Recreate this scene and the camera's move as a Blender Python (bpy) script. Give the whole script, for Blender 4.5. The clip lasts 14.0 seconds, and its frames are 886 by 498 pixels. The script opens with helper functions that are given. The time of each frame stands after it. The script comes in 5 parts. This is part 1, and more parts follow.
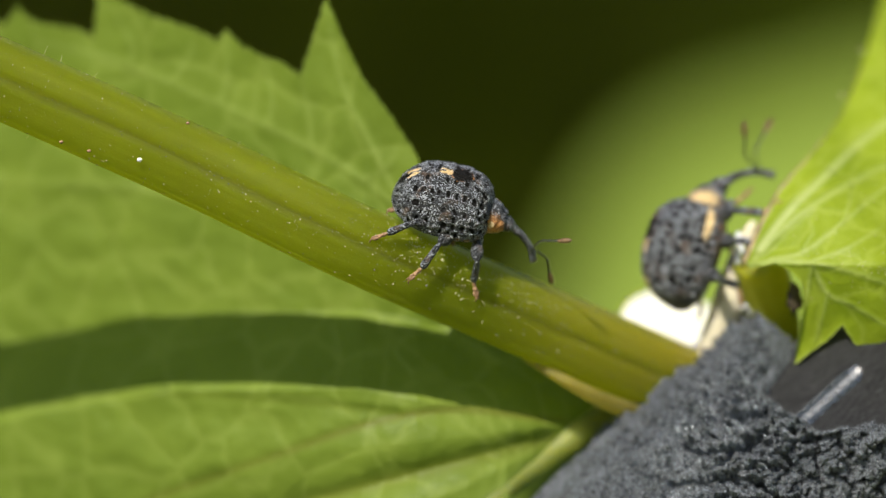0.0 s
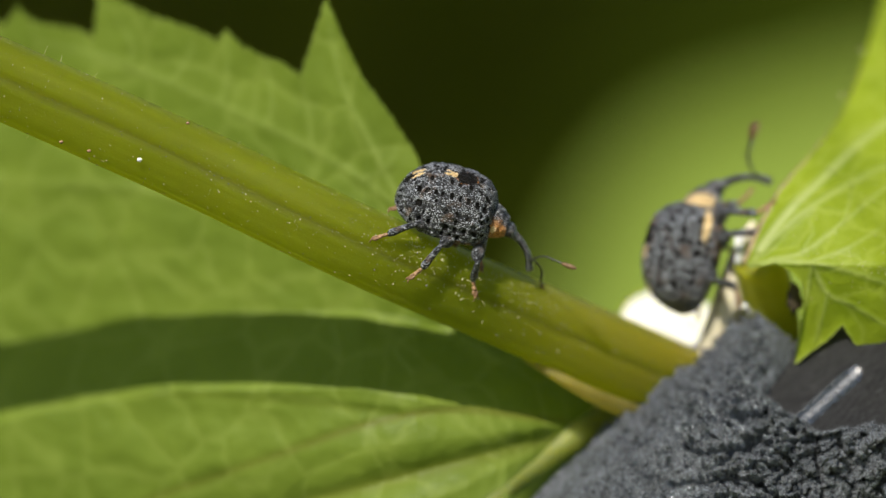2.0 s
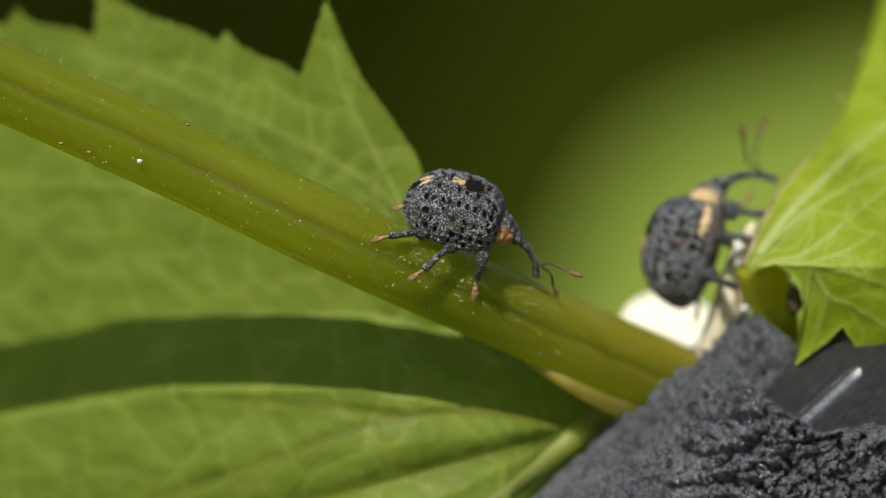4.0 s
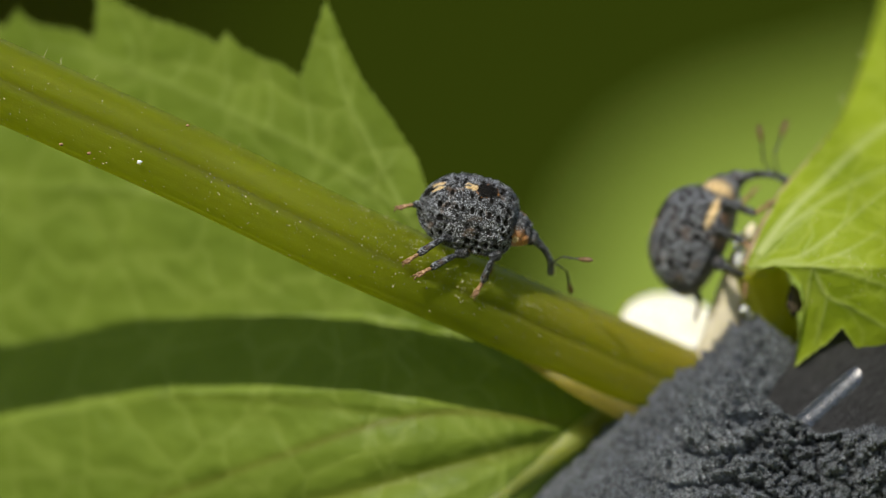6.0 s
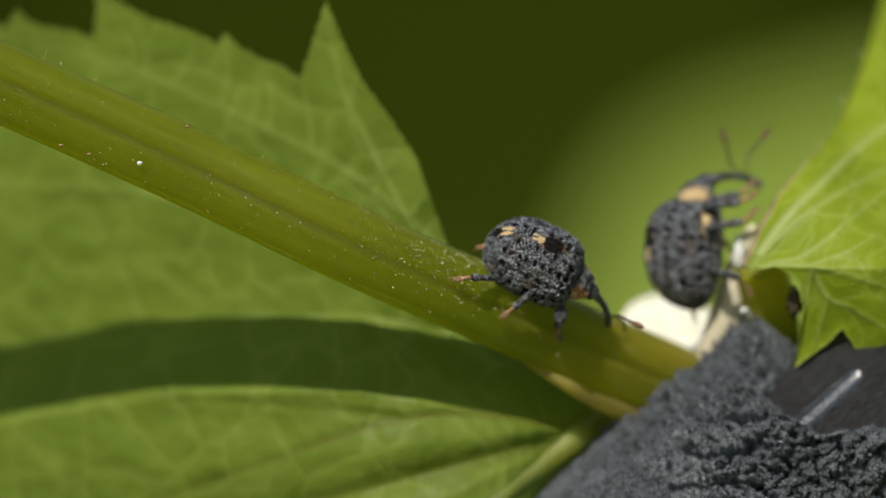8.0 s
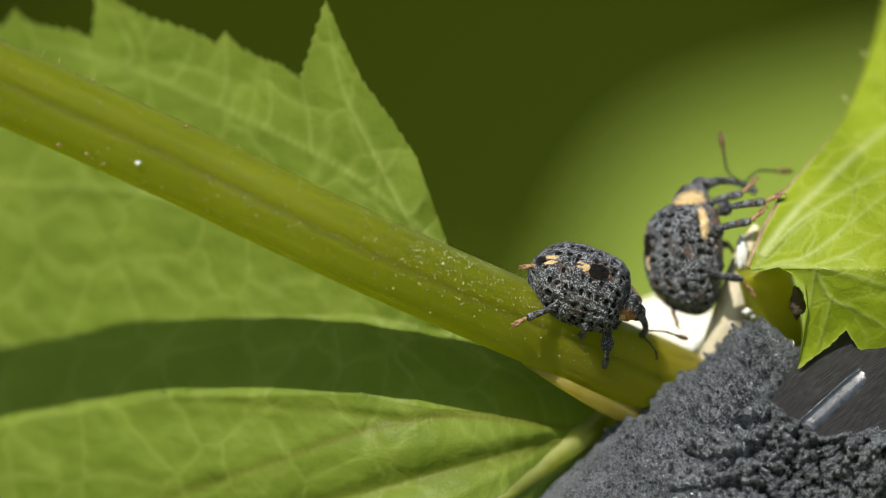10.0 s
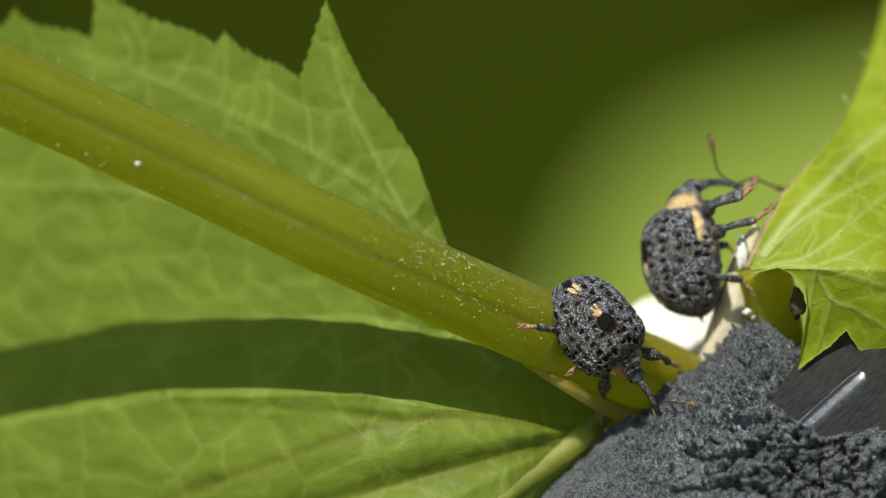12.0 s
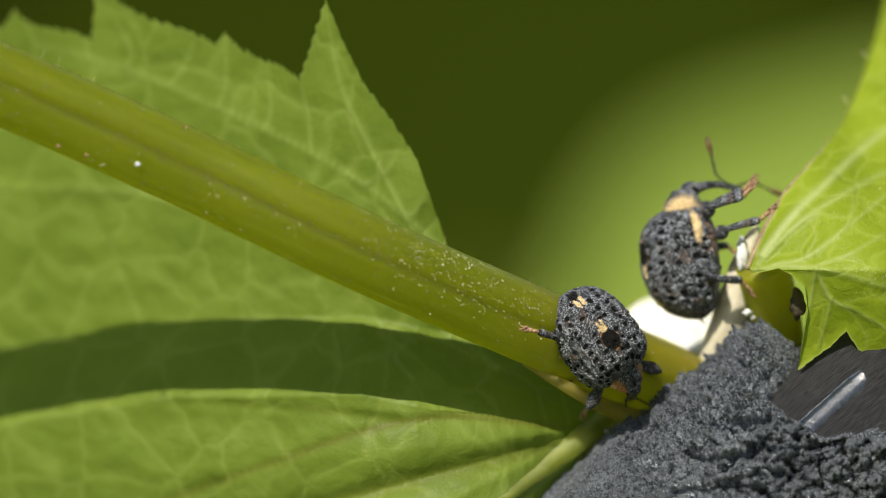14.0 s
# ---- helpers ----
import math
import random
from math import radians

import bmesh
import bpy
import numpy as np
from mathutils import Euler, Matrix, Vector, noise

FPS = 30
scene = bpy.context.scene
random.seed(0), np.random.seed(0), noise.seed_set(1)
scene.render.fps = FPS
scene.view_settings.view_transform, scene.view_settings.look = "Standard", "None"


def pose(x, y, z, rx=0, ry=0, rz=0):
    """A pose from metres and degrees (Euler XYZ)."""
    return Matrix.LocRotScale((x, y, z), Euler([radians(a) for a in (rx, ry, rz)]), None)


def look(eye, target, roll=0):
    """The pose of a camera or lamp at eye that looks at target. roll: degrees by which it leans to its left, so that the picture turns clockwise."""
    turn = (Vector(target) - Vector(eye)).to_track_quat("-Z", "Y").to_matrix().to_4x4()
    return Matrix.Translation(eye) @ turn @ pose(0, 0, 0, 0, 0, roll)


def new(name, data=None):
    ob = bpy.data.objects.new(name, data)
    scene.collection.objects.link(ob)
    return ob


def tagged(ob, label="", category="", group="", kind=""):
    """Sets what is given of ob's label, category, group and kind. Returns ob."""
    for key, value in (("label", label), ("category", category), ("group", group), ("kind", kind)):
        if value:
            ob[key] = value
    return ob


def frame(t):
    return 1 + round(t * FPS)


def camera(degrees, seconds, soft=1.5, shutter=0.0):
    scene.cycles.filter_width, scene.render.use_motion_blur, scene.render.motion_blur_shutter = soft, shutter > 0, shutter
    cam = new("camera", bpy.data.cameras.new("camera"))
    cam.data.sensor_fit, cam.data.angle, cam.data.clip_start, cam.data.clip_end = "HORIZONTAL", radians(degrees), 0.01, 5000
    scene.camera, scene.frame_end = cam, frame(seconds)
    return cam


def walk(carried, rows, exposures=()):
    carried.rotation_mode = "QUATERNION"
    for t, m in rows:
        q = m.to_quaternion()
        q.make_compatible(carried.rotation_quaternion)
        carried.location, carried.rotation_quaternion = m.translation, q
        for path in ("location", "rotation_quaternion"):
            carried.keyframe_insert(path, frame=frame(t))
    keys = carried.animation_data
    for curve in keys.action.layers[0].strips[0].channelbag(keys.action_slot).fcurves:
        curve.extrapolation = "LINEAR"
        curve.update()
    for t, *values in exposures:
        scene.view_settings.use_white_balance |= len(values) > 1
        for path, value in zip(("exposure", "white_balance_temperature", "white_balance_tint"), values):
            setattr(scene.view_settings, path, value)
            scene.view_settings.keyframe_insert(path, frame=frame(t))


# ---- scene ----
# A macro view: two small weevils on a plant beside a crumbling black stake.
# Plan numbers are millimetres: x to the right, y away from the camera, z up from the plan's origin.
MM = 0.001
HEIGHT = 0.30          # the plan's origin above the ground, metres


EYE_GAP = 500.0        # working distance of the long macro lens, millimetres


def at(x, y, z):
    """A plan point in metres of the world; the plan's x and z narrow towards a station 160 mm before its origin."""
    k = 160 / (160 + y) * (EYE_GAP + y) / EYE_GAP
    return Vector((x * k * MM, y * MM, HEIGHT + z * k * MM))


# ---- camera ----
cam = camera(3.853, 14.0, soft=0.6)
cam.data.dof.use_dof = True
cam.data.dof.focus_distance = 0.501
cam.data.dof.aperture_fstop = 25.0


def aim(dx, dz, push=-2.0):
    """The camera's pose, aimed dx, dz millimetres aside at the subject's distance and pushed forward on its rail."""
    eye = Vector((0, (push - EYE_GAP) * MM, HEIGHT))
    return look(eye, eye + Vector((dx, EYE_GAP, dz)) * MM)


# the rail slides forward by 4 mm to keep the walking weevil in focus as it goes deeper
walk(cam, [
    (0.0, aim(0, 0)), (2.0, aim(0, 0)), (2.5, aim(-0.02, 0.02)), (3.0, aim(0.02, -0.03)), (3.3, aim(0, 0.02)),
    (5.5, aim(0, 0.075)), (6.5, aim(0, 0.107)), (8.0, aim(0, 0.13)), (8.5, aim(0, 0.135, -1.6)), (9.9, aim(-0.02, 0.15, 1.6)), (10.4, aim(-0.02, 0.155, 2.0)),
    (11.0, aim(-0.02, 0.16, 2.0)), (14.0, aim(-0.02, 0.193, 2.0)),
], exposures=[(0.0, 0.54), (1.0, 0.36), (2.0, 0.36), (3.0, 0.19), (6.0, 0.12), (7.0, -0.10), (8.2, -0.04), (10.3, 0.42), (11.0, 0.21), (12.0, 0.32), (13.0, 0.39), (14.0, 0.40)])

# ---- light ----
TO_SUN = Vector((-0.40, -0.95, 1.0)).normalized()
sun_data = bpy.data.lights.new("sun", "SUN")
sun_data.energy, sun_data.angle, sun_data.color = 5.0, radians(0.53), (1.0, 0.94, 0.82)
sun = new("sun", sun_data)
sun.matrix_world = look(Vector((0, 0, 3)) + TO_SUN, Vector((0, 0, 3)))

world = bpy.data.worlds.new("sky")
scene.world = world
world.use_nodes = True
sky = world.node_tree.nodes.new("ShaderNodeTexSky")
sky.sky_type, sky.sun_disc = "NISHITA", False
sky.sun_elevation = math.asin(TO_SUN.z)
sky.sun_rotation = math.atan2(TO_SUN.x, TO_SUN.y)
world.node_tree.links.new(sky.outputs[0], world.node_tree.nodes["Background"].inputs[0])
world.node_tree.nodes["Background"].inputs[1].default_value = 0.075


# ---- materials ----
def begin(name):
    m = bpy.data.materials.new(name)
    m.use_nodes = True
    nt = m.node_tree
    return m, nt, nt.nodes["Principled BSDF"]


def node(nt, kind, ins=(), **props):
    n = nt.nodes.new(kind)
    for k, v in props.items():
        if k == "op":
            n.operation = v
        elif k == "blend":
            n.blend_type = v
        elif k == "feature":
            n.feature = v
        elif k == "attribute":
            n.attribute_name = v
    for k, v in dict(ins).items():
        if isinstance(v, bpy.types.NodeSocket):
            nt.links.new(v, n.inputs[k])
        else:
            n.inputs[k].default_value = v
    return n


def millimetres(nt, scale=(1, 1, 1), turn=(0, 0, 0)):
    """Object coordinates in millimetres."""
    c = node(nt, "ShaderNodeTexCoord")
    m = node(nt, "ShaderNodeMapping", {"Vector": c.outputs["Object"], "Scale": tuple(1000 * s for s in scale), "Rotation": turn})
    return m.outputs[0]


def noise_of(nt, vec, scale, detail=4.0, rough=0.55):
    return node(nt, "ShaderNodeTexNoise", {"Vector": vec, "Scale": scale, "Detail": detail, "Roughness": rough}).outputs["Fac"]


def ramp(nt, fac, stops):
    r = nt.nodes.new("ShaderNodeValToRGB")
    nt.links.new(fac, r.inputs[0])
    els = r.color_ramp.elements
    while len(els) < len(stops):
        els.new(0.5)
    for e, (p, c) in zip(els, stops):
        e.position = p
        e.color = (*c, 1) if isinstance(c, tuple) else (c, c, c, 1)
    return r.outputs[0]


def mix(nt, fac, a, b, blend="MIX"):
    n = nt.nodes.new("ShaderNodeMix")
    n.data_type, n.blend_type = "RGBA", blend
    for sock, v in ((n.inputs[0], fac), (n.inputs[6], a), (n.inputs[7], b)):
        if isinstance(v, bpy.types.NodeSocket):
            nt.links.new(v, sock)
        elif isinstance(v, tuple):
            sock.default_value = (*v, 1)
        else:
            sock.default_value = v
    return n.outputs[2]


def calc(nt, op, a, b=0.0):
    n = nt.nodes.new("ShaderNodeMath")
    n.operation = op
    for i, v in enumerate((a, b)):
        if isinstance(v, bpy.types.NodeSocket):
            nt.links.new(v, n.inputs[i])
        else:
            n.inputs[i].default_value = v
    return n.outputs[0]


def bump(nt, bsdf, height, strength, depth_mm):
    b = node(nt, "ShaderNodeBump", {"Height": height, "Strength": strength, "Distance": depth_mm * MM})
    nt.links.new(b.outputs[0], bsdf.inputs["Normal"])
    return b.outputs[0]


def leaf_material(name, dark, light, vein, through_colour, cell=0.45, see=0.35, stretch=(1, 1, 1), veins=1.0, gloss=0.2, relief=0.16, rib=(0.47, 0.53, 0.22)):
    """A thin leaf: blotched green, a net of pale veins with puffed fields between them, light passing through."""
    m, nt, p = begin(name)
    vec = millimetres(nt, stretch)
    warp = node(nt, "ShaderNodeTexNoise", {"Vector": vec, "Scale": 0.6, "Detail": 2.0})
    bent = node(nt, "ShaderNodeVectorMath", {0: warp.outputs["Color"], 1: (1.2, 1.2, 1.2)}, op="MULTIPLY")
    vec2 = node(nt, "ShaderNodeVectorMath", {0: vec, 1: bent.outputs[0]}, op="ADD").outputs[0]
    big = node(nt, "ShaderNodeTexVoronoi", {"Vector": vec2, "Scale": cell}, feature="DISTANCE_TO_EDGE").outputs["Distance"]
    small = node(nt, "ShaderNodeTexVoronoi", {"Vector": vec2, "Scale": cell * 3.6}, feature="DISTANCE_TO_EDGE").outputs["Distance"]
    line_big = ramp(nt, big, [(0.0, 0.9), (0.03, 0.6), (0.08, 0.0)])
    line_small = ramp(nt, small, [(0.0, 0.16), (0.05, 0.08), (0.12, 0.0)])
    net = calc(nt, "MULTIPLY", calc(nt, "MAXIMUM", line_big, line_small), veins)
    blotch = noise_of(nt, vec, 0.35, 5)
    grain = noise_of(nt, vec, 9.0, 3)
    base = mix(nt, ramp(nt, blotch, [(0.3, 0.0), (0.7, 1.0)]), dark, light)
    base = mix(nt, calc(nt, "MULTIPLY", grain, 0.22), base, (0.02, 0.05, 0.004))
    fleck = ramp(nt, noise_of(nt, vec, 5.0, 2), [(0.70, 0.0), (0.78, 0.5)])
    base = mix(nt, fleck, base, vein)
    base = mix(nt, calc(nt, "MULTIPLY", net, 0.6), base, vein)
    pale = node(nt, "ShaderNodeAttribute", attribute="pale").outputs["Fac"]
    tan = node(nt, "ShaderNodeAttribute", attribute="tan").outputs["Fac"]
    base = mix(nt, calc(nt, "MULTIPLY", pale, calc(nt, "ADD", 0.55, calc(nt, "MULTIPLY", grain, 0.7))), base, rib)
    base = mix(nt, calc(nt, "MULTIPLY", tan, calc(nt, "ADD", 0.4, grain)), base, (0.115, 0.085, 0.018))
    nt.links.new(base, p.inputs["Base Color"])
    p.inputs["Roughness"].default_value = 0.46
    p.inputs["Specular IOR Level"].default_value = gloss
    h = calc(nt, "ADD", calc(nt, "MINIMUM", big, 0.3), calc(nt, "MULTIPLY", calc(nt, "MINIMUM", small, 0.25), 0.2))
    h = calc(nt, "ADD", h, calc(nt, "MULTIPLY", grain, 0.10))
    nrm = bump(nt, p, h, 0.5, relief)
    t = node(nt, "ShaderNodeBsdfTranslucent", {"Color": mix(nt, calc(nt, "MULTIPLY", net, 0.5), through_colour, vein), "Normal": nrm})
    mx = node(nt, "ShaderNodeMixShader", {0: see, 1: p.outputs[0], 2: t.outputs[0]})
    nt.links.new(mx.outputs[0], nt.nodes["Material Output"].inputs[0])
    return m


def plain_material(name, low, high, rough=0.6, scale=2.0, bump_mm=0.02, bump_scale=12.0, spec=0.4, soft=0.0, soft_mm=0.4, through_colour=None):
    """A mottled surface with fine relief."""
    m, nt, p = begin(name)
    vec = millimetres(nt)
    f = ramp(nt, noise_of(nt, vec, scale, 6), [(0.3, 0.0), (0.7, 1.0)])
    nt.links.new(mix(nt, f, low, high), p.inputs["Base Color"])
    p.inputs["Roughness"].default_value = rough
    p.inputs["Specular IOR Level"].default_value = spec
    if soft:
        p.inputs["Subsurface Weight"].default_value = soft
        p.inputs["Subsurface Radius"].default_value = (1.0, 0.9, 0.25)
        p.inputs["Subsurface Scale"].default_value = soft_mm * MM
    bump(nt, p, noise_of(nt, vec, bump_scale, 4), 0.7, bump_mm)
    if through_colour:
        glow_through(nt, p, through_colour, 0.5)
    return m


def glow_through(nt, p, colour, share):
    """Watery tissue: part of the light passes through the skin."""
    t = node(nt, "ShaderNodeBsdfTranslucent", {"Color": (*colour, 1)})
    mx = node(nt, "ShaderNodeMixShader", {0: share, 1: p.outputs[0], 2: t.outputs[0]})
    nt.links.new(mx.outputs[0], nt.nodes["Material Output"].inputs[0])


def stem_material():
    """Ribbed olive stem: streaks run along its length, in the mesh's own lengthwise coordinates."""
    m, nt, p = begin("stem_green")
    uv = node(nt, "ShaderNodeUVMap")
    sv = node(nt, "ShaderNodeMapping", {"Vector": uv.outputs[0], "Scale": (0.05, 10.0, 1.0)}).outputs[0]
    streak = noise_of(nt, sv, 3.0, 5)
    vec = millimetres(nt)
    grain = noise_of(nt, vec, 14.0, 3)
    col = mix(nt, ramp(nt, streak, [(0.36, 0.0), (0.64, 1.0)]), (0.104, 0.126, 0.004), (0.144, 0.170, 0.009))
    col = mix(nt, ramp(nt, grain, [(0.55, 0.0), (0.75, 0.35)]), col, (0.30, 0.32, 0.06))
    run_mm = node(nt, "ShaderNodeSeparateXYZ", {0: uv.outputs[0]}).outputs[0]
    # yellower tissue near the node, lightened further for sunlight on the stem's end
    foot = node(nt, "ShaderNodeMapRange", {0: run_mm, 1: 38.5, 2: 49.0, 3: 0.0, 4: 1.0}).outputs[0]
    col = mix(nt, calc(nt, "MULTIPLY", foot, 0.9), col, (0.34, 0.27, 0.03))
    # darker along the groove that faces the camera
    groove_mask = node(nt, "ShaderNodeAttribute", attribute="groove").outputs["Fac"]
    col = mix(nt, calc(nt, "MULTIPLY", groove_mask, 0.75), col, (0.075, 0.070, 0.008))
    nt.links.new(col, p.inputs["Base Color"])
    p.inputs["Roughness"].default_value = 0.42
    p.inputs["Specular IOR Level"].default_value = 0.25
    p.inputs["Subsurface Weight"].default_value = 0.7
    p.inputs["Subsurface Radius"].default_value = (1.0, 0.9, 0.12)
    p.inputs["Subsurface Scale"].default_value = 2.2 * MM
    bump(nt, p, calc(nt, "ADD", streak, calc(nt, "MULTIPLY", grain, 0.35)), 0.5, 0.05)
    glow_through(nt, p, (0.70, 0.75, 0.06), 0.45)
    return m


def scale_material(name="scaly_wing_case"):
    """Wing cases: grey scales over black, with velvet patches and cream marks given by the mesh."""
    m, nt, p = begin(name)
    vec = millimetres(nt)
    v = node(nt, "ShaderNodeTexVoronoi", {"Vector": vec, "Scale": 24.0})
    spk = node(nt, "ShaderNodeSeparateColor", {0: v.outputs["Color"]}).outputs[0]
    broad = noise_of(nt, vec, 3.2, 4)
    lit = ramp(nt, calc(nt, "ADD", calc(nt, "MULTIPLY", spk, 0.70), calc(nt, "MULTIPLY", broad, 0.64)),
               [(0.42, (0.004, 0.004, 0.005)), (0.66, (0.012, 0.013, 0.016)), (0.80, (0.060, 0.066, 0.080)), (0.95, (0.34, 0.365, 0.41))])
    tan = mix(nt, ramp(nt, noise_of(nt, vec, 2.1, 3), [(0.58, 0.0), (0.70, 0.35)]), lit, (0.20, 0.11, 0.045))
    vel = node(nt, "ShaderNodeAttribute", attribute="velvet").outputs["Fac"]
    crm = node(nt, "ShaderNodeAttribute", attribute="cream").outputs["Fac"]
    och = node(nt, "ShaderNodeAttribute", attribute="ochre").outputs["Fac"]
    rough_edge = calc(nt, "MULTIPLY", calc(nt, "SUBTRACT", noise_of(nt, vec, 11.0, 3), 0.5), 0.55)

    def cut(a):
        return ramp(nt, calc(nt, "ADD", a, rough_edge), [(0.38, 0.0), (0.60, 1.0)])
    dark = mix(nt, spk, (0.005, 0.005, 0.005), (0.016, 0.015, 0.014))
    col = mix(nt, cut(vel), tan, dark)
    pale = mix(nt, spk, (0.42, 0.27, 0.10), (0.85, 0.66, 0.36))
    rust = mix(nt, spk, (0.20, 0.070, 0.014), (0.64, 0.29, 0.07))
    col = mix(nt, cut(och), col, rust)
    col = mix(nt, cut(crm), col, pale)
    nt.links.new(col, p.inputs["Base Color"])
    p.inputs["Roughness"].default_value = 0.36
    nt.links.new(calc(nt, "SUBTRACT", 0.6, calc(nt, "MULTIPLY", cut(vel), 0.55)), p.inputs["Specular IOR Level"])
    h = calc(nt, "ADD", calc(nt, "MULTIPLY", v.outputs["Distance"], -0.8), noise_of(nt, vec, 9.0, 3))
    bump(nt, p, h, 1.0, 0.07)
    return m


def crumb_material(name, dark, light, gloss, rough):
    """Black crumbling coat: sooty grains with a bluish sheen, fibres along the stake, a few grains dusty grey or brown;
    glints and shaded pits are put into the colour.
    """
    m, nt, p = begin(name)
    vec = millimetres(nt)
    along = node(nt, "ShaderNodeMapping", {"Vector": millimetres(nt, (1, 1, 1), (0, 0.73, 0)), "Scale": (0.35, 1.0, 1.0)}).outputs[0]
    fibre = noise_of(nt, along, 6.0, 5, 0.7)
    grit = noise_of(nt, vec, 13.0, 5, 0.75)
    clump = noise_of(nt, vec, 3.0, 6, 0.72)
    own = node(nt, "ShaderNodeNewGeometry").outputs["Random Per Island"]
    broad = noise_of(nt, vec, 0.7, 4)
    f = calc(nt, "ADD", calc(nt, "MULTIPLY", broad, 0.4), calc(nt, "ADD", calc(nt, "MULTIPLY", own, 0.25), calc(nt, "MULTIPLY", fibre, 0.4)))
    col = mix(nt, ramp(nt, f, [(0.36, 0.0), (0.68, 1.0)]), dark, light)
    # pale specks and grains imitate glints; low grit is darkened as shaded pits
    col = mix(nt, ramp(nt, grit, [(0.56, 0.0), (0.66, 0.8)]), col, (0.31, 0.335, 0.375))
    col = mix(nt, ramp(nt, grit, [(0.36, 0.75), (0.47, 0.0)]), col, (0.020, 0.021, 0.024))
    col = mix(nt, ramp(nt, own, [(0.975, 0.0), (0.990, 0.7)]), col, (0.24, 0.26, 0.30))
    col = mix(nt, ramp(nt, noise_of(nt, vec, 6.0, 3), [(0.68, 0.0), (0.77, 0.55)]), col, (0.15, 0.115, 0.085))
    nt.links.new(col, p.inputs["Base Color"])
    nt.links.new(ramp(nt, grit, [(0.35, rough), (0.65, rough + 0.25)]), p.inputs["Roughness"])
    p.inputs["IOR"].default_value = 1.9
    p.inputs["Specular IOR Level"].default_value = gloss
    p.inputs["Specular Tint"].default_value = (0.80, 0.90, 1.0, 1)
    h = calc(nt, "ADD", calc(nt, "MULTIPLY", clump, 1.6), calc(nt, "ADD", calc(nt, "MULTIPLY", grit, 0.7), calc(nt, "MULTIPLY", fibre, 0.7)))
    bump(nt, p, h, 1.0, 0.28)
    return m


def core_material():
    """Smooth black core, scratched along and across."""
    m, nt, p = begin("black_core")
    vec = millimetres(nt)
    along = millimetres(nt, (1, 1, 1), (0, 0.70, 0))
    scr = node(nt, "ShaderNodeMapping", {"Vector": along, "Scale": (0.6, 16.0, 16.0)}).outputs[0]
    s = noise_of(nt, scr, 3.0, 4)
    nt.links.new(mix(nt, ramp(nt, s, [(0.4, 0.0), (0.7, 1.0)]), (0.012, 0.012, 0.013), (0.072, 0.072, 0.074)), p.inputs["Base Color"])
    p.inputs["Roughness"].default_value = 0.42
    p.inputs["Specular IOR Level"].default_value = 0.3
    bump(nt, p, calc(nt, "ADD", s, noise_of(nt, vec, 7.0, 5, 0.7)), 0.9, 0.14)
    return m


LEAF = leaf_material("leaf_green", (0.126, 0.180, 0.021), (0.178, 0.242, 0.032), (0.31, 0.38, 0.08), (0.23, 0.33, 0.012), cell=0.38, veins=0.46, relief=0.42, gloss=0.16, rib=(0.34, 0.42, 0.11))
LEAF_FRESH = leaf_material("leaf_fresh", (0.21, 0.285, 0.012), (0.29, 0.365, 0.022), (0.48, 0.54, 0.12), (0.34, 0.46, 0.01), cell=0.55, veins=0.36, relief=0.34)
LEAF_FAR = leaf_material("leaf_far", (0.240, 0.330, 0.053), (0.325, 0.432, 0.080), (0.20, 0.25, 0.06), (0.18, 0.24, 0.02), cell=0.03, veins=0.3, gloss=0.05)
# dark olive with the half shade of distant foliage put into it
LEAF_HALF_SHADE = leaf_material("leaf_half_shade", (0.0175, 0.0245, 0.0018), (0.0260, 0.0355, 0.0027), (0.015, 0.021, 0.001), (0.010, 0.015, 0.0004), cell=0.05, see=0.15, veins=0.3, gloss=0.0)
# sunlit shrub leaves, darkened in colour to look shaded
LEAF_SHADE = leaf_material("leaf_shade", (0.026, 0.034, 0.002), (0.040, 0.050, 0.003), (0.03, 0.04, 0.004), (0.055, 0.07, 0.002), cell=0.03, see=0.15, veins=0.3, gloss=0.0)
STEM = stem_material()
YOUNG = plain_material("petiole_olive", (0.22, 0.23, 0.012), (0.34, 0.34, 0.035), 0.45, 1.2, 0.03, 9, soft=0.8, soft_mm=2.0, through_colour=(0.70, 0.70, 0.08))
SHEATH = plain_material("sheath_pale", (0.19, 0.165, 0.03), (0.32, 0.26, 0.08), 0.5, 1.2, 0.04, 8, soft=0.8, soft_mm=2.0, through_colour=(0.75, 0.70, 0.20))
MIDRIB = plain_material("midrib_pale_green", (0.26, 0.29, 0.06), (0.40, 0.42, 0.13), 0.5, 1.2, 0.04, 8, soft=0.8, soft_mm=2.0, through_colour=(0.72, 0.78, 0.20))
PITH = plain_material("pith_white", (0.66, 0.64, 0.52), (0.84, 0.83, 0.75), 0.6, 1.6, 0.05, 7, soft=0.3)
DRY = plain_material("dry_beige", (0.42, 0.37, 0.25), (0.62, 0.57, 0.44), 0.6, 1.3, 0.06, 6, soft=0.2)
GRAIN = plain_material("pollen_pale", (0.38, 0.33, 0.12), (0.72, 0.68, 0.46), 0.6, 8, 0.01, 20)
TUFT = plain_material("tuft_pale", (0.46, 0.47, 0.46), (0.72, 0.73, 0.73), 0.6, 2.5, 0.04, 9, soft=0.3)
SPECK = plain_material("dirt_grey", (0.05, 0.045, 0.04), (0.34, 0.31, 0.28), 0.6, 8, 0.01, 20)
GAP_SHADE = plain_material("gap_shade", (0.016, 0.012, 0.006), (0.060, 0.042, 0.020), 0.7, 2.2, 0.05, 7)
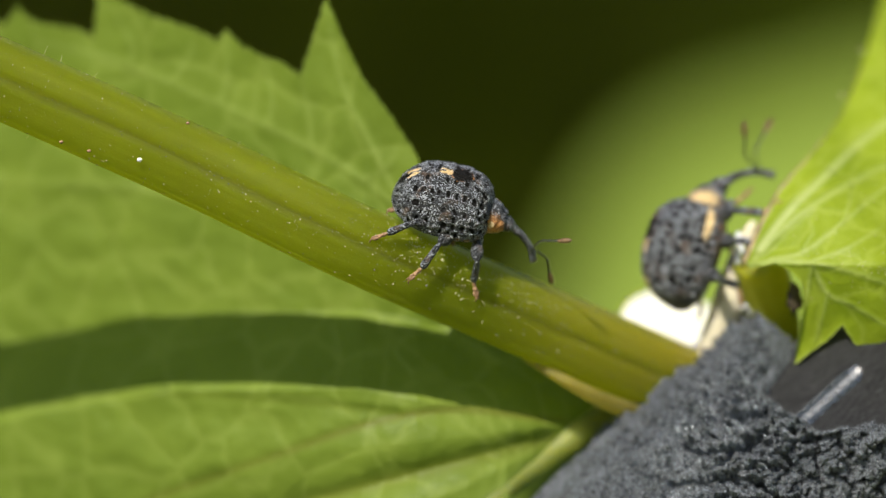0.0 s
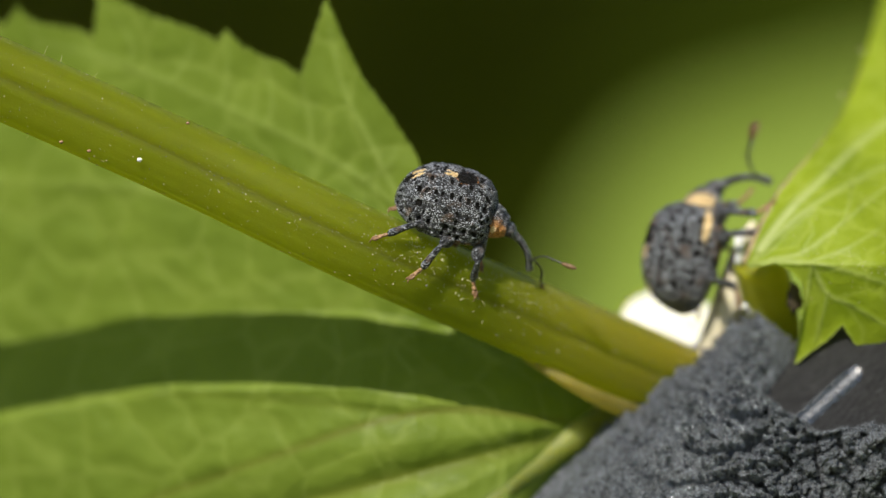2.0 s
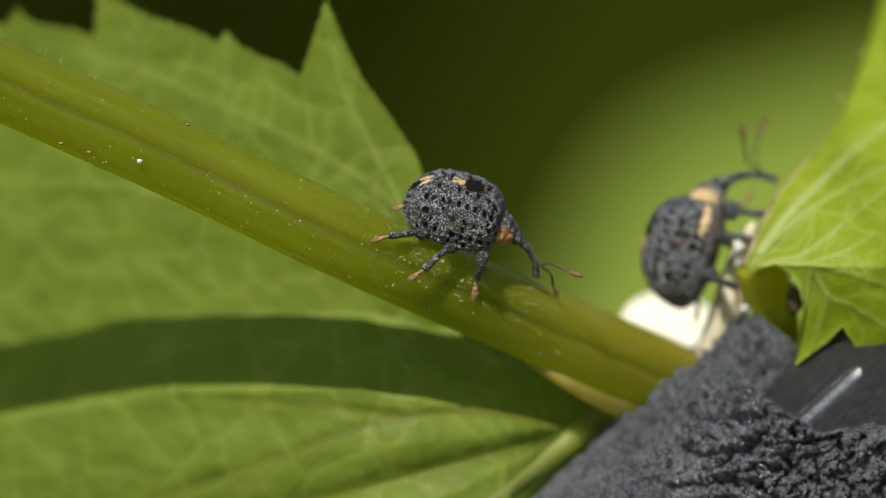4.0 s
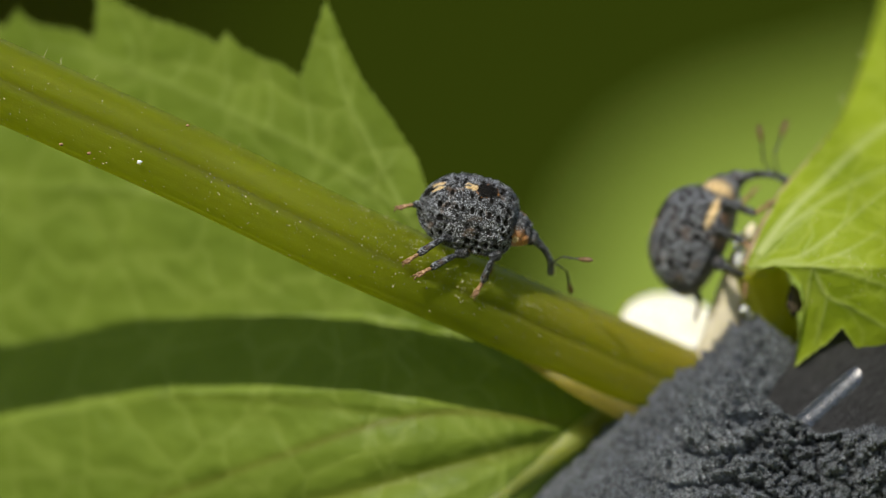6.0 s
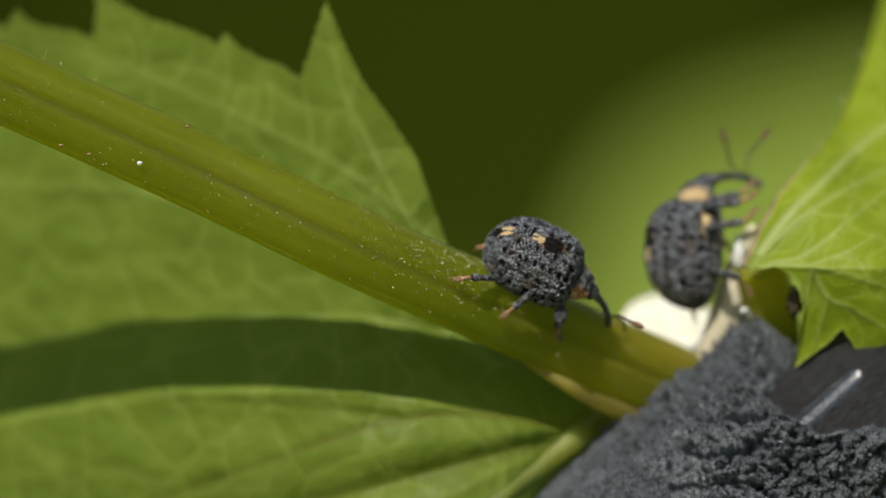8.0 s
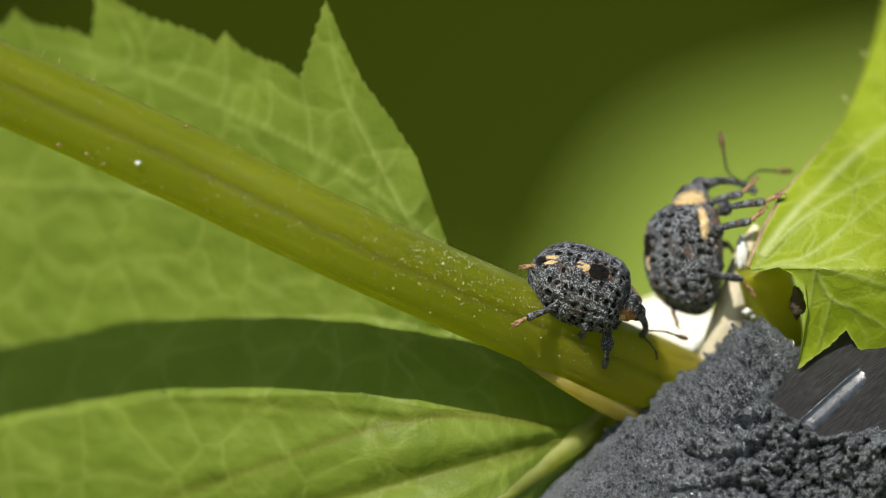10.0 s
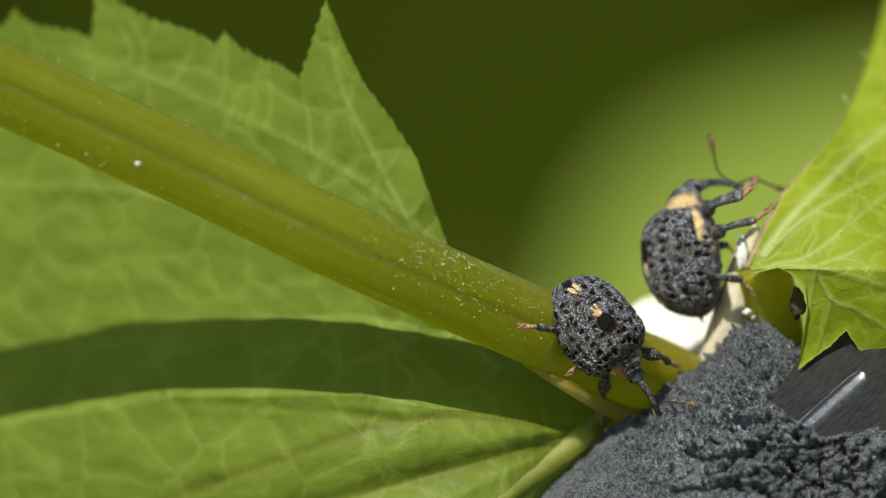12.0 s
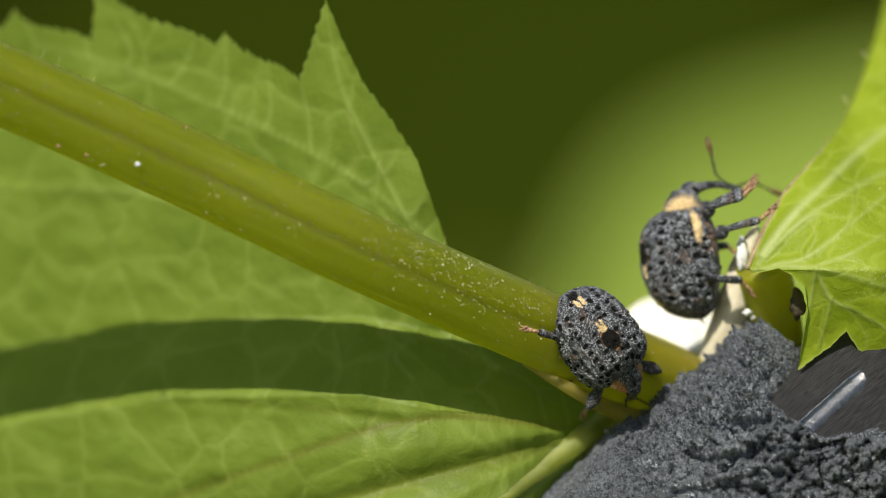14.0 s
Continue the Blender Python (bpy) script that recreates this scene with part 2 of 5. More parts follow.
EDGE = plain_material("edge_dry", (0.11, 0.065, 0.03), (0.34, 0.26, 0.14), 0.6, 0.9, 0.05, 7, soft=0.3)
CRUMB = crumb_material("black_crust", (0.027, 0.029, 0.034), (0.240, 0.254, 0.284), 1.0, 0.16)
GRIT = crumb_material("black_grit", (0.020, 0.021, 0.024), (0.225, 0.236, 0.256), 1.0, 0.10)
CORE = core_material()
# blue tint of the reflected sky is put into the base colour
RIDGE = plain_material("ridge_gloss", (0.008, 0.011, 0.018), (0.030, 0.040, 0.060), 0.26, 5.0, 0.008, 14, 0.9)
SCALES = scale_material()
EYE = plain_material("eye_black", (0.006, 0.005, 0.005), (0.02, 0.012, 0.01), 0.18, 5, 0.01, 30, 0.6)
TARSUS = plain_material("tarsus_rust", (0.06, 0.025, 0.010), (0.40, 0.24, 0.13), 0.45, 10, 0.02, 18)
CLUB = plain_material("club_brown", (0.05, 0.028, 0.012), (0.20, 0.12, 0.055), 0.6, 9, 0.02, 25)
WIRE = plain_material("antenna_dark", (0.012, 0.012, 0.010), (0.06, 0.07, 0.035), 0.35, 7, 0.01, 20)
# unseen ground, pale enough to reflect sunlight onto stem and leaf undersides
GROUND_BOUNCE = plain_material("ground_bounce", (0.085, 0.110, 0.020), (0.20, 0.215, 0.055), 0.9, 0.02, 3.0, 0.15)
BARK_AND_SHADE = plain_material("bark_and_shade", (0.016, 0.017, 0.005), (0.036, 0.036, 0.012), 0.85, 0.2, 0.5, 0.8)


# ---- mesh tools ----
def mesh_of(name, verts, faces, materials, index=None, smooth=True, attributes=None, uvs=None):
    me = bpy.data.meshes.new(name)
    me.from_pydata([tuple(v) for v in verts], [], faces)
    for m in (materials if isinstance(materials, (list, tuple)) else [materials]):
        me.materials.append(m)
    if index is not None:
        me.polygons.foreach_set("material_index", index)
    me.polygons.foreach_set("use_smooth", [smooth] * len(me.polygons))
    for k, vals in (attributes or {}).items():
        a = me.attributes.new(k, "FLOAT", "POINT")
        a.data.foreach_set("value", vals)
    if uvs is not None:
        layer = me.uv_layers.new(name="UVMap")
        loops = np.zeros(len(me.loops), dtype=np.int32)
        me.loops.foreach_get("vertex_index", loops)
        layer.data.foreach_set("uv", np.asarray(uvs, dtype=np.float32)[loops].ravel())
    me.update()
    return me


def child(name, me, parent, label=""):
    ob = new(name, me)
    ob.parent = parent
    return tagged(ob, label)


def thing(name, label, category, group="", kind="", place=None):
    ob = new(name)
    ob.empty_display_size = 0.002
    if place is not None:
        ob.matrix_world = place
    return tagged(ob, label, category, group, kind)


def spline(pts, n):
    """n points along a smooth curve through pts (Catmull-Rom), tuples of any length."""
    p = np.asarray(pts, dtype=float)
    p = np.vstack([2 * p[0] - p[1], p, 2 * p[-1] - p[-2]])
    out = []
    m = len(pts) - 1
    for i in range(n):
        s = i / (n - 1) * m
        k = min(int(s), m - 1)
        t = s - k
        a, b, c, d = p[k:k + 4]
        out.append(0.5 * (2 * b + (c - a) * t + (2 * a - 5 * b + 4 * c - d) * t * t + (3 * b - a - 3 * c + d) * t ** 3))
    return np.array(out)


def tube_data(path, radii, seg=12, cap=True, profile=None):
    """Vertices and faces of a tube along path, millimetres; profile(angle) scales the radius."""
    path = np.asarray(path, dtype=float)
    n = len(path)
    tan = np.gradient(path, axis=0)
    tan /= np.linalg.norm(tan, axis=1)[:, None] + 1e-12
    ref = np.array([0.0, -1.0, 0.0])
    if abs(tan[0] @ ref) > 0.9:
        ref = np.array([0.0, 0.0, 1.0])
    u = ref - tan[0] * (ref @ tan[0])
    u /= np.linalg.norm(u)
    verts, faces, uvs = [], [], []
    length = 0.0
    for i in range(n):
        if i:
            length += np.linalg.norm(path[i] - path[i - 1])
            u = u - tan[i] * (u @ tan[i])
            u /= np.linalg.norm(u)
        w = np.cross(tan[i], u)
        for j in range(seg):
            a = 2 * math.pi * j / seg
            r = radii[i] * (profile(a) if profile else 1.0)
            verts.append(path[i] + r * (math.cos(a) * u + math.sin(a) * w))
            uvs.append((length, j / seg))
    for i in range(n - 1):
        for j in range(seg):
            k = (j + 1) % seg
            faces.append((i * seg + j, i * seg + k, (i + 1) * seg + k, (i + 1) * seg + j))
    if cap:
        faces.append(tuple(range(seg - 1, -1, -1)))
        faces.append(tuple((n - 1) * seg + j for j in range(seg)))
    return verts, faces, uvs


def placed(verts):
    return [at(*v) for v in verts]


def local(verts):
    return [(v[0] * MM, v[1] * MM, v[2] * MM) for v in verts]


def blob_data(centre, size, rings=8, seg=12, rough=0.0, seed=0):
    """A slightly uneven ellipsoid."""
    verts, faces = [], []
    for i in range(rings + 1):
        th = math.pi * i / rings
        for j in range(seg):
            ph = 2 * math.pi * j / seg
            d = Vector((math.sin(th) * math.cos(ph), math.sin(th) * math.sin(ph), math.cos(th)))
            k = 1 + rough * noise.noise(d * 2.3 + Vector((seed * 3.1, 0, 0)))
            verts.append((centre[0] + size[0] * d.x * k, centre[1] + size[1] * d.y * k, centre[2] + size[2] * d.z * k))
    for i in range(rings):
        for j in range(seg):
            k = (j + 1) % seg
            faces.append((i * seg + j, (i + 1) * seg + j, (i + 1) * seg + k, i * seg + k))
    return verts, faces


def joined(*pieces):
    verts, faces = [], []
    for v, f in pieces:
        o = len(verts)
        verts += list(v)
        faces += [tuple(o + i for i in q) for q in f]
    return verts, faces


# ---- ground and far garden ----
def make_ground():
    verts, faces = [], []
    n = 60
    for i in range(n + 1):
        for j in range(n + 1):
            a, b = 2 * i / n - 1, 2 * j / n - 1
            x, y = 3000 * a * abs(a) ** 3, 3000 * b * abs(b) ** 3
            z = 0.012 * noise.noise(Vector((x * 3, y * 3, 0))) if abs(x) < 6 and abs(y) < 6 else 0.0
            verts.append((x, y, z))
    for i in range(n):
        for j in range(n):
            k = i * (n + 1) + j
            faces.append((k, k + n + 1, k + n + 2, k + 1))
    tagged(new("ground", mesh_of("ground", verts, faces, GROUND_BOUNCE)), "short mossy lawn under the plants", "ground", kind="structure")


make_ground()


def leaf_shape(length, width, fold, seg=5):
    """A small pointed leaf along +x, metres."""
    verts, faces = [], []
    for i in range(seg + 1):
        s = i / seg
        w = width * math.sin(math.pi * s ** 0.8) * (1 - 0.35 * s)
        verts += [(length * s, -w, fold * w - 0.15 * length * s * s), (length * s, 0, -0.15 * length * s * s), (length * s, w, fold * w - 0.15 * length * s * s)]
    for i in range(seg):
        for j in range(2):
            k = i * 3 + j
            faces.append((k, k + 3, k + 4, k + 1))
    return verts, faces


def make_hedge():
    """A dense shrub some way behind the plant: twigs and thousands of leaves, its shade put into their colour."""
    rng = random.Random(4)
    hedge = thing("hedge", "dense dark green garden shrub in the distance", "shrub", place=pose(0, 2.1, 0))
    verts, faces = [], []
    base_v, base_f = leaf_shape(0.030, 0.009, 0.5, 3)
    for i in range(38000):
        x, y, z = rng.gauss(0.0, 0.40), rng.uniform(-0.16, 0.34), rng.uniform(0.02, 0.88)
        if abs(x) > 1.0:
            continue
        m = pose(x, y, z, rng.uniform(-50, 50), rng.uniform(-20, 70), rng.uniform(0, 360))
        k = rng.uniform(0.6, 1.2)
        o = len(verts)
        verts += [m @ (Vector(v) * k) for v in base_v]
        faces += [tuple(o + q for q in f) for f in base_f]
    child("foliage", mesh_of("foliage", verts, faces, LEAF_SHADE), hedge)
    # solid blob added behind the leaves, dark in place of the inner shade
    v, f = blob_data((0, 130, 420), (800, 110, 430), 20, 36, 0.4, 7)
    child("inner_shade", mesh_of("inner_shade", local(v), f, BARK_AND_SHADE), hedge, "dense dark inner twigs")
    for i in range(14):
        x = -0.9 + 1.8 * i / 13
        pts = spline([(x * 400, 0, 0), (x * 600, rng.uniform(-60, 60), 300), (x * 800, rng.uniform(-80, 80), 600), (x * 900, rng.uniform(-80, 80), 900)], 14)
        v, f, _ = tube_data(pts, np.linspace(9, 3, 14), 8)
        child("twig", mesh_of("twig", local(v), f, BARK_AND_SHADE), hedge)


make_hedge()


def make_far_leaf(label, x, y, z, size, material, seed):
    """A broad leaf on its own stalk from the soil, far out of focus; x and z of its middle and its radius in millimetres."""
    leaf = thing("background_leaf", label, "leaf", "leaves in the background", place=Matrix.Translation((x * MM, y * MM, 0)))
    up = HEIGHT / MM + z
    verts, faces = [], []
    n, k = 60, 16
    for i in range(n):
        a = 2 * math.pi * i / n
        r = size * (1 + 0.03 * math.cos(3 * a - 0.6 + seed) + 0.02 * math.sin(9 * a))
        for j in range(k + 1):
            q = r * j / k
            u, w = q * math.cos(a), q * math.sin(a)
            dish = 0.30 * w - 0.13 * q * q / size + 0.02 * size * noise.noise(Vector((u, w, seed * 9)) * (3.0 / size))
            verts.append((u, dish, up + w))
    for i in range(n):
        for j in range(k):
            o = (i + 1) % n
            faces.append((i * (k + 1) + j, i * (k + 1) + j + 1, o * (k + 1) + j + 1, o * (k + 1) + j))
    child("blade", mesh_of("far_blade", local(verts), faces, material), leaf)
    pts = spline([(0, 1.2, up), (4, -4, up - 0.8 * size), (2, 3, 0.4 * up), (0, 0, -4)], 30)
    v, f, _ = tube_data(pts, np.linspace(1.0, 1.8, 30), 10)
    child("stalk", mesh_of("far_stalk", local(v), f, YOUNG), leaf)
    return leaf


make_far_leaf("broad sunlit green leaf on a long stalk, far behind", 27.4, 215, -13.6, 23.7, LEAF_FAR, 0)
# added leaf: swings across the dark background to make it brighten
lightening_leaf = make_far_leaf("broad dull olive leaf on a long stalk, swaying far behind", -2.0, 420, 0, 37, LEAF_HALF_SHADE, 1)

def run(table, x):
    if x <= table[0][0]:
        return table[0][1]
    for (a, p), (b, q) in zip(table, table[1:]):
        if x <= b:
            return p + (q - p) * (x - a) / (b - a)
    return table[-1][1]


def sag(x):
    """How much deeper the stem lies past its middle, where it bends away from the camera."""
    return run([(-1.0, 0.0), (3.5, 1.4), (6.0, 3.0), (9.6, 4.2), (13.0, 5.0)], x)


def deeper(p, d):
    """A plan point moved d millimetres away along its line of sight."""
    k = (160 + p[1] + d) / (160 + p[1])
    return (p[0] * k, p[1] + d, p[2] * k)


def sunk(p):
    return deeper(p, sag(p[0]))


# ---- the stake ----
STAKE_FOOT = (14.23, 6.60, -8.60)
STAKE_WAY = np.array([0.745, 0.0, 0.667])
STAKE_WAY = STAKE_WAY / np.linalg.norm(STAKE_WAY)
STAKE_UP = np.array([-0.667, 0.0, 0.745])
STAKE_OUT = np.array([0.0, -1.0, 0.0])


def stake_point(a, phi, r):
    return np.array(STAKE_FOOT) + a * STAKE_WAY + r * (math.cos(phi) * STAKE_UP + math.sin(phi) * STAKE_OUT)


def crumble(p, k):
    """Relief of the crumbling coat, millimetres: lumps, pits between them, and cracks."""
    v = Vector(p)
    lumps = noise.noise(v * 0.8) * 0.42 + noise.noise(v * 1.9) * 0.34
    crumbs = 0.55 * (0.40 - noise.voronoi(v * 2.7)[0][0]) + 0.50 * (0.40 - noise.voronoi(v * 5.8)[0][0]) + noise.noise(v * 11.0) * 0.09
    pits = -1.3 * max(0.0, noise.noise(v * 1.5 + Vector((7, 1, 3))) - 0.20) - 2.2 * max(0.0, noise.noise(v * 3.4 + Vector((2, 5, 1))) - 0.16)
    crack = max(0.0, 0.10 - abs(noise.noise(v * 0.5 + Vector((4, 2, 9))))) * -8.0 + max(0.0, 0.09 - abs(noise.noise(v * 1.2 + Vector((1, 8, 2))))) * -5.5
    return (lumps + pits + crack) * k + crumbs * (0.05 + 0.95 * k)


def make_stake():
    stake = thing("garden_stake", "broken black garden stake with a crumbling rough coat", "stake")
    ends = [(-180, 1.6), (-90, 2.2), (0, 2.3), (20, 2.5), (30, 1.5), (38, 0.4), (52, 0.3), (64, 0.4), (74, 0.8), (87, 2.2), (105, 3.4), (140, 3.0), (180, 1.6)]

    def end_of(deg):
        for (a, p), (b, q) in zip(ends, ends[1:]):
            if a <= deg <= b:
                return p + (q - p) * (deg - a) / (b - a)
        return 1.6

    verts, faces = [], []
    nphi = 560
    rows = np.concatenate([np.array([-450, -380, -300, -220, -150, -100, -60, -40]), np.linspace(-28, -14, 60), np.linspace(-13.9, 0, 210)])
    extra = 26
    per = len(rows) + extra
    def end_at(phi):
        e = end_of((math.degrees(phi) + 180) % 360 - 180)
        return e + 0.5 * noise.noise(Vector((math.cos(phi) * 4, math.sin(phi) * 4, 1.0))) + 0.25 * noise.noise(Vector((math.cos(phi) * 14, math.sin(phi) * 14, 5.0)))

    def coat_point(s, phi):
        """The coat's skin at s along the stake."""
        deg = (math.degrees(phi) + 180) % 360 - 180
        p0 = stake_point(s, phi, 6.0)
        near = min(1.0, max(0.0, (s + 6.5) / 4.5)) * (0.10 + 0.90 * min(1.0, max(0.0, (deg - 2) / 24 if s < -0.6 else (deg + 30) / 60)))
        near *= 1 - 0.4 * min(1.0, max(0.0, (deg - 78) / 25))
        r = 5.85 + 0.48 * min(1.0, max(0.0, -s / 1.6)) + (crumble(p0, 0.12 + 0.95 * near) if s > -30 else 0)
        if -20 < deg < 32 and s > 0.2:
            r += 0.18 * min(1.0, (s - 0.2) / 1.2)
        return stake_point(s, phi, r)

    def lip_point(end, phi, t):
        """The broken end, t from the skin inwards."""
        s = end + 0.5 * math.sin(t * math.pi * 0.55) - 0.6 * t * t
        p0 = stake_point(s, phi, 6.0 - 2.6 * t)
        return stake_point(s, phi, 5.85 - 2.6 * t + crumble(p0, 0.9) * (1 - 0.5 * t))

    for j in range(nphi):
        phi = radians(-180 + 360 * j / nphi)
        end = end_at(phi)
        verts += [coat_point(end + a, phi) for a in rows]
        verts += [lip_point(end, phi, q / extra) for q in range(1, extra + 1)]
    for j in range(nphi):
        k = (j + 1) % nphi
        for i in range(per - 1):
            faces.append((j * per + i, k * per + i, k * per + i + 1, j * per + i + 1))
    child("coat", mesh_of("stake_coat", placed(verts), faces, CRUMB), stake, "rough black crumbling coat")
    # loose grains that make up the coat's crust
    rng = random.Random(77)
    g = (1 + 5 ** 0.5) / 2
    ico = np.array([(-1, g, 0), (1, g, 0), (-1, -g, 0), (1, -g, 0), (0, -1, g), (0, 1, g), (0, -1, -g), (0, 1, -g), (g, 0, -1), (g, 0, 1), (-g, 0, -1), (-g, 0, 1)]) / 1.9
    ico_faces = ((0, 11, 5), (0, 5, 1), (0, 1, 7), (0, 7, 10), (0, 10, 11), (1, 5, 9), (5, 11, 4), (11, 10, 2), (10, 7, 6), (7, 1, 8),
                 (3, 9, 4), (3, 4, 2), (3, 2, 6), (3, 6, 8), (3, 8, 9), (4, 9, 5), (2, 4, 11), (6, 2, 10), (8, 6, 7), (9, 8, 1))
    gv, gf = [], []
    shake = np.random.RandomState(5)
    for i in range(60000):
        phi = radians(rng.uniform(-14, 122))
        end = end_at(phi)
        if i % 7 == 0:
            p = lip_point(end, phi, rng.random() ** 1.5)
            s = end
        else:
            s = end - 15.0 * rng.random() ** 1.25
            p = coat_point(s, phi)
            if s < -0.6 and phi < 0.22 and rng.random() < 0.8:
                continue
        dens = 0.5 + 0.9 * noise.noise(Vector(p) * 0.8) + 0.5 * noise.noise(Vector(p) * 2.6)
        if rng.random() > dens + (0.45 if s > -5 else 0.0):
            continue
        q = rng.choice([0.022, 0.026, 0.031, 0.037, 0.043, 0.052, 0.075]) * rng.uniform(0.8, 1.25) * (1.0 if s > -7 else 0.8)
        if i % 90 == 3 and s > -5:
            q = rng.uniform(0.08, 0.13)
        o = len(gv)
        turn = pose(0, 0, 0, rng.uniform(0, 360), rng.uniform(0, 360), rng.uniform(0, 360)).to_3x3()
        body = (ico * (q * (1 + 0.28 * shake.uniform(-1, 1, (12, 1))))) * np.array([1.25, 1.0, 0.75])
        gv += list(body @ np.array(turn).T + p)
        gf += [(o + a, o + b, o + c) for a, b, c in ico_faces]
    tagged(child("grit", mesh_of("stake_grit", placed(gv), gf, GRIT, smooth=False), stake, "loose sooty black grit"), kind="stuff")
    # smooth core that stands out of the broken coat, with one raised glossy ridge
    verts, faces = [], []
    seg, n = 240, 90
    for i in range(n):
        a = -14 + 34 * i / (n - 1)
        for j in range(seg):
            phi = 2 * math.pi * j / seg
            r = 3.9 + 0.05 * noise.noise(Vector((a * 0.7, phi * 4, 2)))
            verts.append(stake_point(a, phi, r))
    for i in range(n - 1):
        for j in range(seg):
            k = (j + 1) % seg
            faces.append((i * seg + j, i * seg + k, (i + 1) * seg + k, (i + 1) * seg + j))
    faces.append(tuple((n - 1) * seg + j for j in range(seg)))
    child("core", mesh_of("stake_core", placed(verts), faces, CORE), stake, "smooth black core")
    # a thin bright crest with a broad flank, blue in colour for the sky's reflection
    verts, faces = [], []
    section = ((59.5, 3.80), (60.8, 4.02), (61.4, 4.09), (61.9, 4.10), (62.3, 4.03), (64.0, 3.99), (67.0, 3.97), (70.0, 3.93), (73.5, 3.78))
    n, w = 240, len(section)
    for i in range(n):
        a = 0.2 + 4.1 * i / (n - 1)
        fade = min(1.0, 0.3 + i / 32, 0.2 + (n - 1 - i) / 56)
        for deg, r in section:
            verts.append(stake_point(a + 0.02 * (deg - 62), radians(62 + (deg - 62) * (0.6 + 0.4 * fade)), 3.78 + (r - 3.78) * fade + 0.012 * noise.noise(Vector((a * 9, deg, 0))) + 0.004 * math.sin(a * 90)))
    for i in range(n - 1):
        for j in range(w - 1):
            faces.append((i * w + j, (i + 1) * w + j, (i + 1) * w + j + 1, i * w + j + 1))
    child("ridge", mesh_of("stake_ridge", placed(verts), faces, RIDGE), stake, "glossy bluish raised ridge")
    for k, (c, s) in enumerate((((11.66, 2.30, -2.25), 0.14), ((11.86, 2.45, -2.43), 0.09), ((6.23, 2.60, -6.78), 0.04))):
        v, f = blob_data(deeper(c, 3.6), (s * 1.3, s, s), 7, 10, 0.8, k)
        child("pale_flake", mesh_of("pale_flake", placed(v), f, TUFT), stake, "small pale plant flake")


make_stake()


# ---- the plant ----
def left_depth(x, z):
    """How far back the large leaf lies at x, z."""
    ridge = run([(-30.0, -10.0), (-17.4, -5.30), (-10.7, -4.2), (-3.2, -3.95), (4.75, -5.5), (6.1, -6.6)], x)
    y = run([(-30.0, 15.0), (-18.2, 12.2), (-11.0, 8.9), (-3.2, 5.8), (2.0, 5.0), (4.75, 4.9), (6.1, 4.9)], x)
    d = z - ridge
    lean = run([(-7.0, -0.12), (1.0, 0.12)], x)
    y += 0.80 * d if -1.5 < d < 1.5 else (1.2 - 0.06 * (d - 1.5) if d > 0 else -1.2 + lean * (d + 1.5))
    bx, bz = 6.2 - x, -6.7 - z
    r = math.hypot(bx, bz)
    if bz > 0 or d < 0:
        ang = math.degrees(math.atan2(bz, bx))
        fold = abs(((ang + 3) / 19.0) % 1.0 - 0.5) * 2
        y += 0.045 * min(r, 8) * (fold ** 1.5 - 0.4) * min(1, max(0.0, (ang + 4) / 6.0))
    return y


def leaf_back(x, z):
    """How much deeper the large leaf lies where it follows the stem's bend and passes behind the stake."""
    return sag(x) + 0.7 * max(0.0, -7.3 - z) * min(1.0, max(0.0, (x - 2.5) / 2))


def right_depth(x, z):
    """How far back the toothed leaf beside the stake lies at x, z."""
    y = 0.6 + 2.4 * math.exp(-max(0.0, x - 11.6) / 1.3)
    d = z + 0.6
    y += 0.85 * d + 0.6 * max(0.0, d - 2.2) if d > 0 else -0.42 * d
    return y + 0.35 * math.sin(x * 1.1 + z * 0.5) * min(1.0, max(0.0, (x - 12) / 3))


NEAR_LEAF_BACK = 1.6   # how far the leaf beside the stake and what holds to it is set back


def relief(x, z):
    return 0.10 * noise.noise(Vector((x * 0.5, z * 0.5, 3.0))) + 0.05 * noise.noise(Vector((x * 1.3, z * 1.3, 3.0)))


def rib_table(ribs):
    """Ribs (points, half width, rise towards the camera, pale share, tan share) as fine polylines."""
    return [(spline(pts, 90), w, rise, pale, tan) for pts, w, rise, pale, tan in ribs]


def rib_effect(table, x, z):
    lift, pale_sum, tan_sum = 0.0, 0.0, 0.0
    for line, w, rise, pale, tan in table:
        if x < line[:, 0].min() - 4 * w or x > line[:, 0].max() + 4 * w:
            continue
        d2 = (line[:, 0] - x) ** 2 + (line[:, 1] - z) ** 2
        k = int(d2.argmin())
        if d2[k] > 16 * w * w:
            continue
        taper = 0.35 + 0.65 * (1 - k / 89)
        e = math.exp(-d2[k] / (w * w)) * min(1.0, (89 - k) / 10 + 0.1)
        lift += rise * taper * math.exp(-d2[k] / (2.5 * w * w))
        pale_sum = max(pale_sum, pale * e * taper)
        tan_sum = max(tan_sum, tan * e)
    return lift, pale_sum, tan_sum


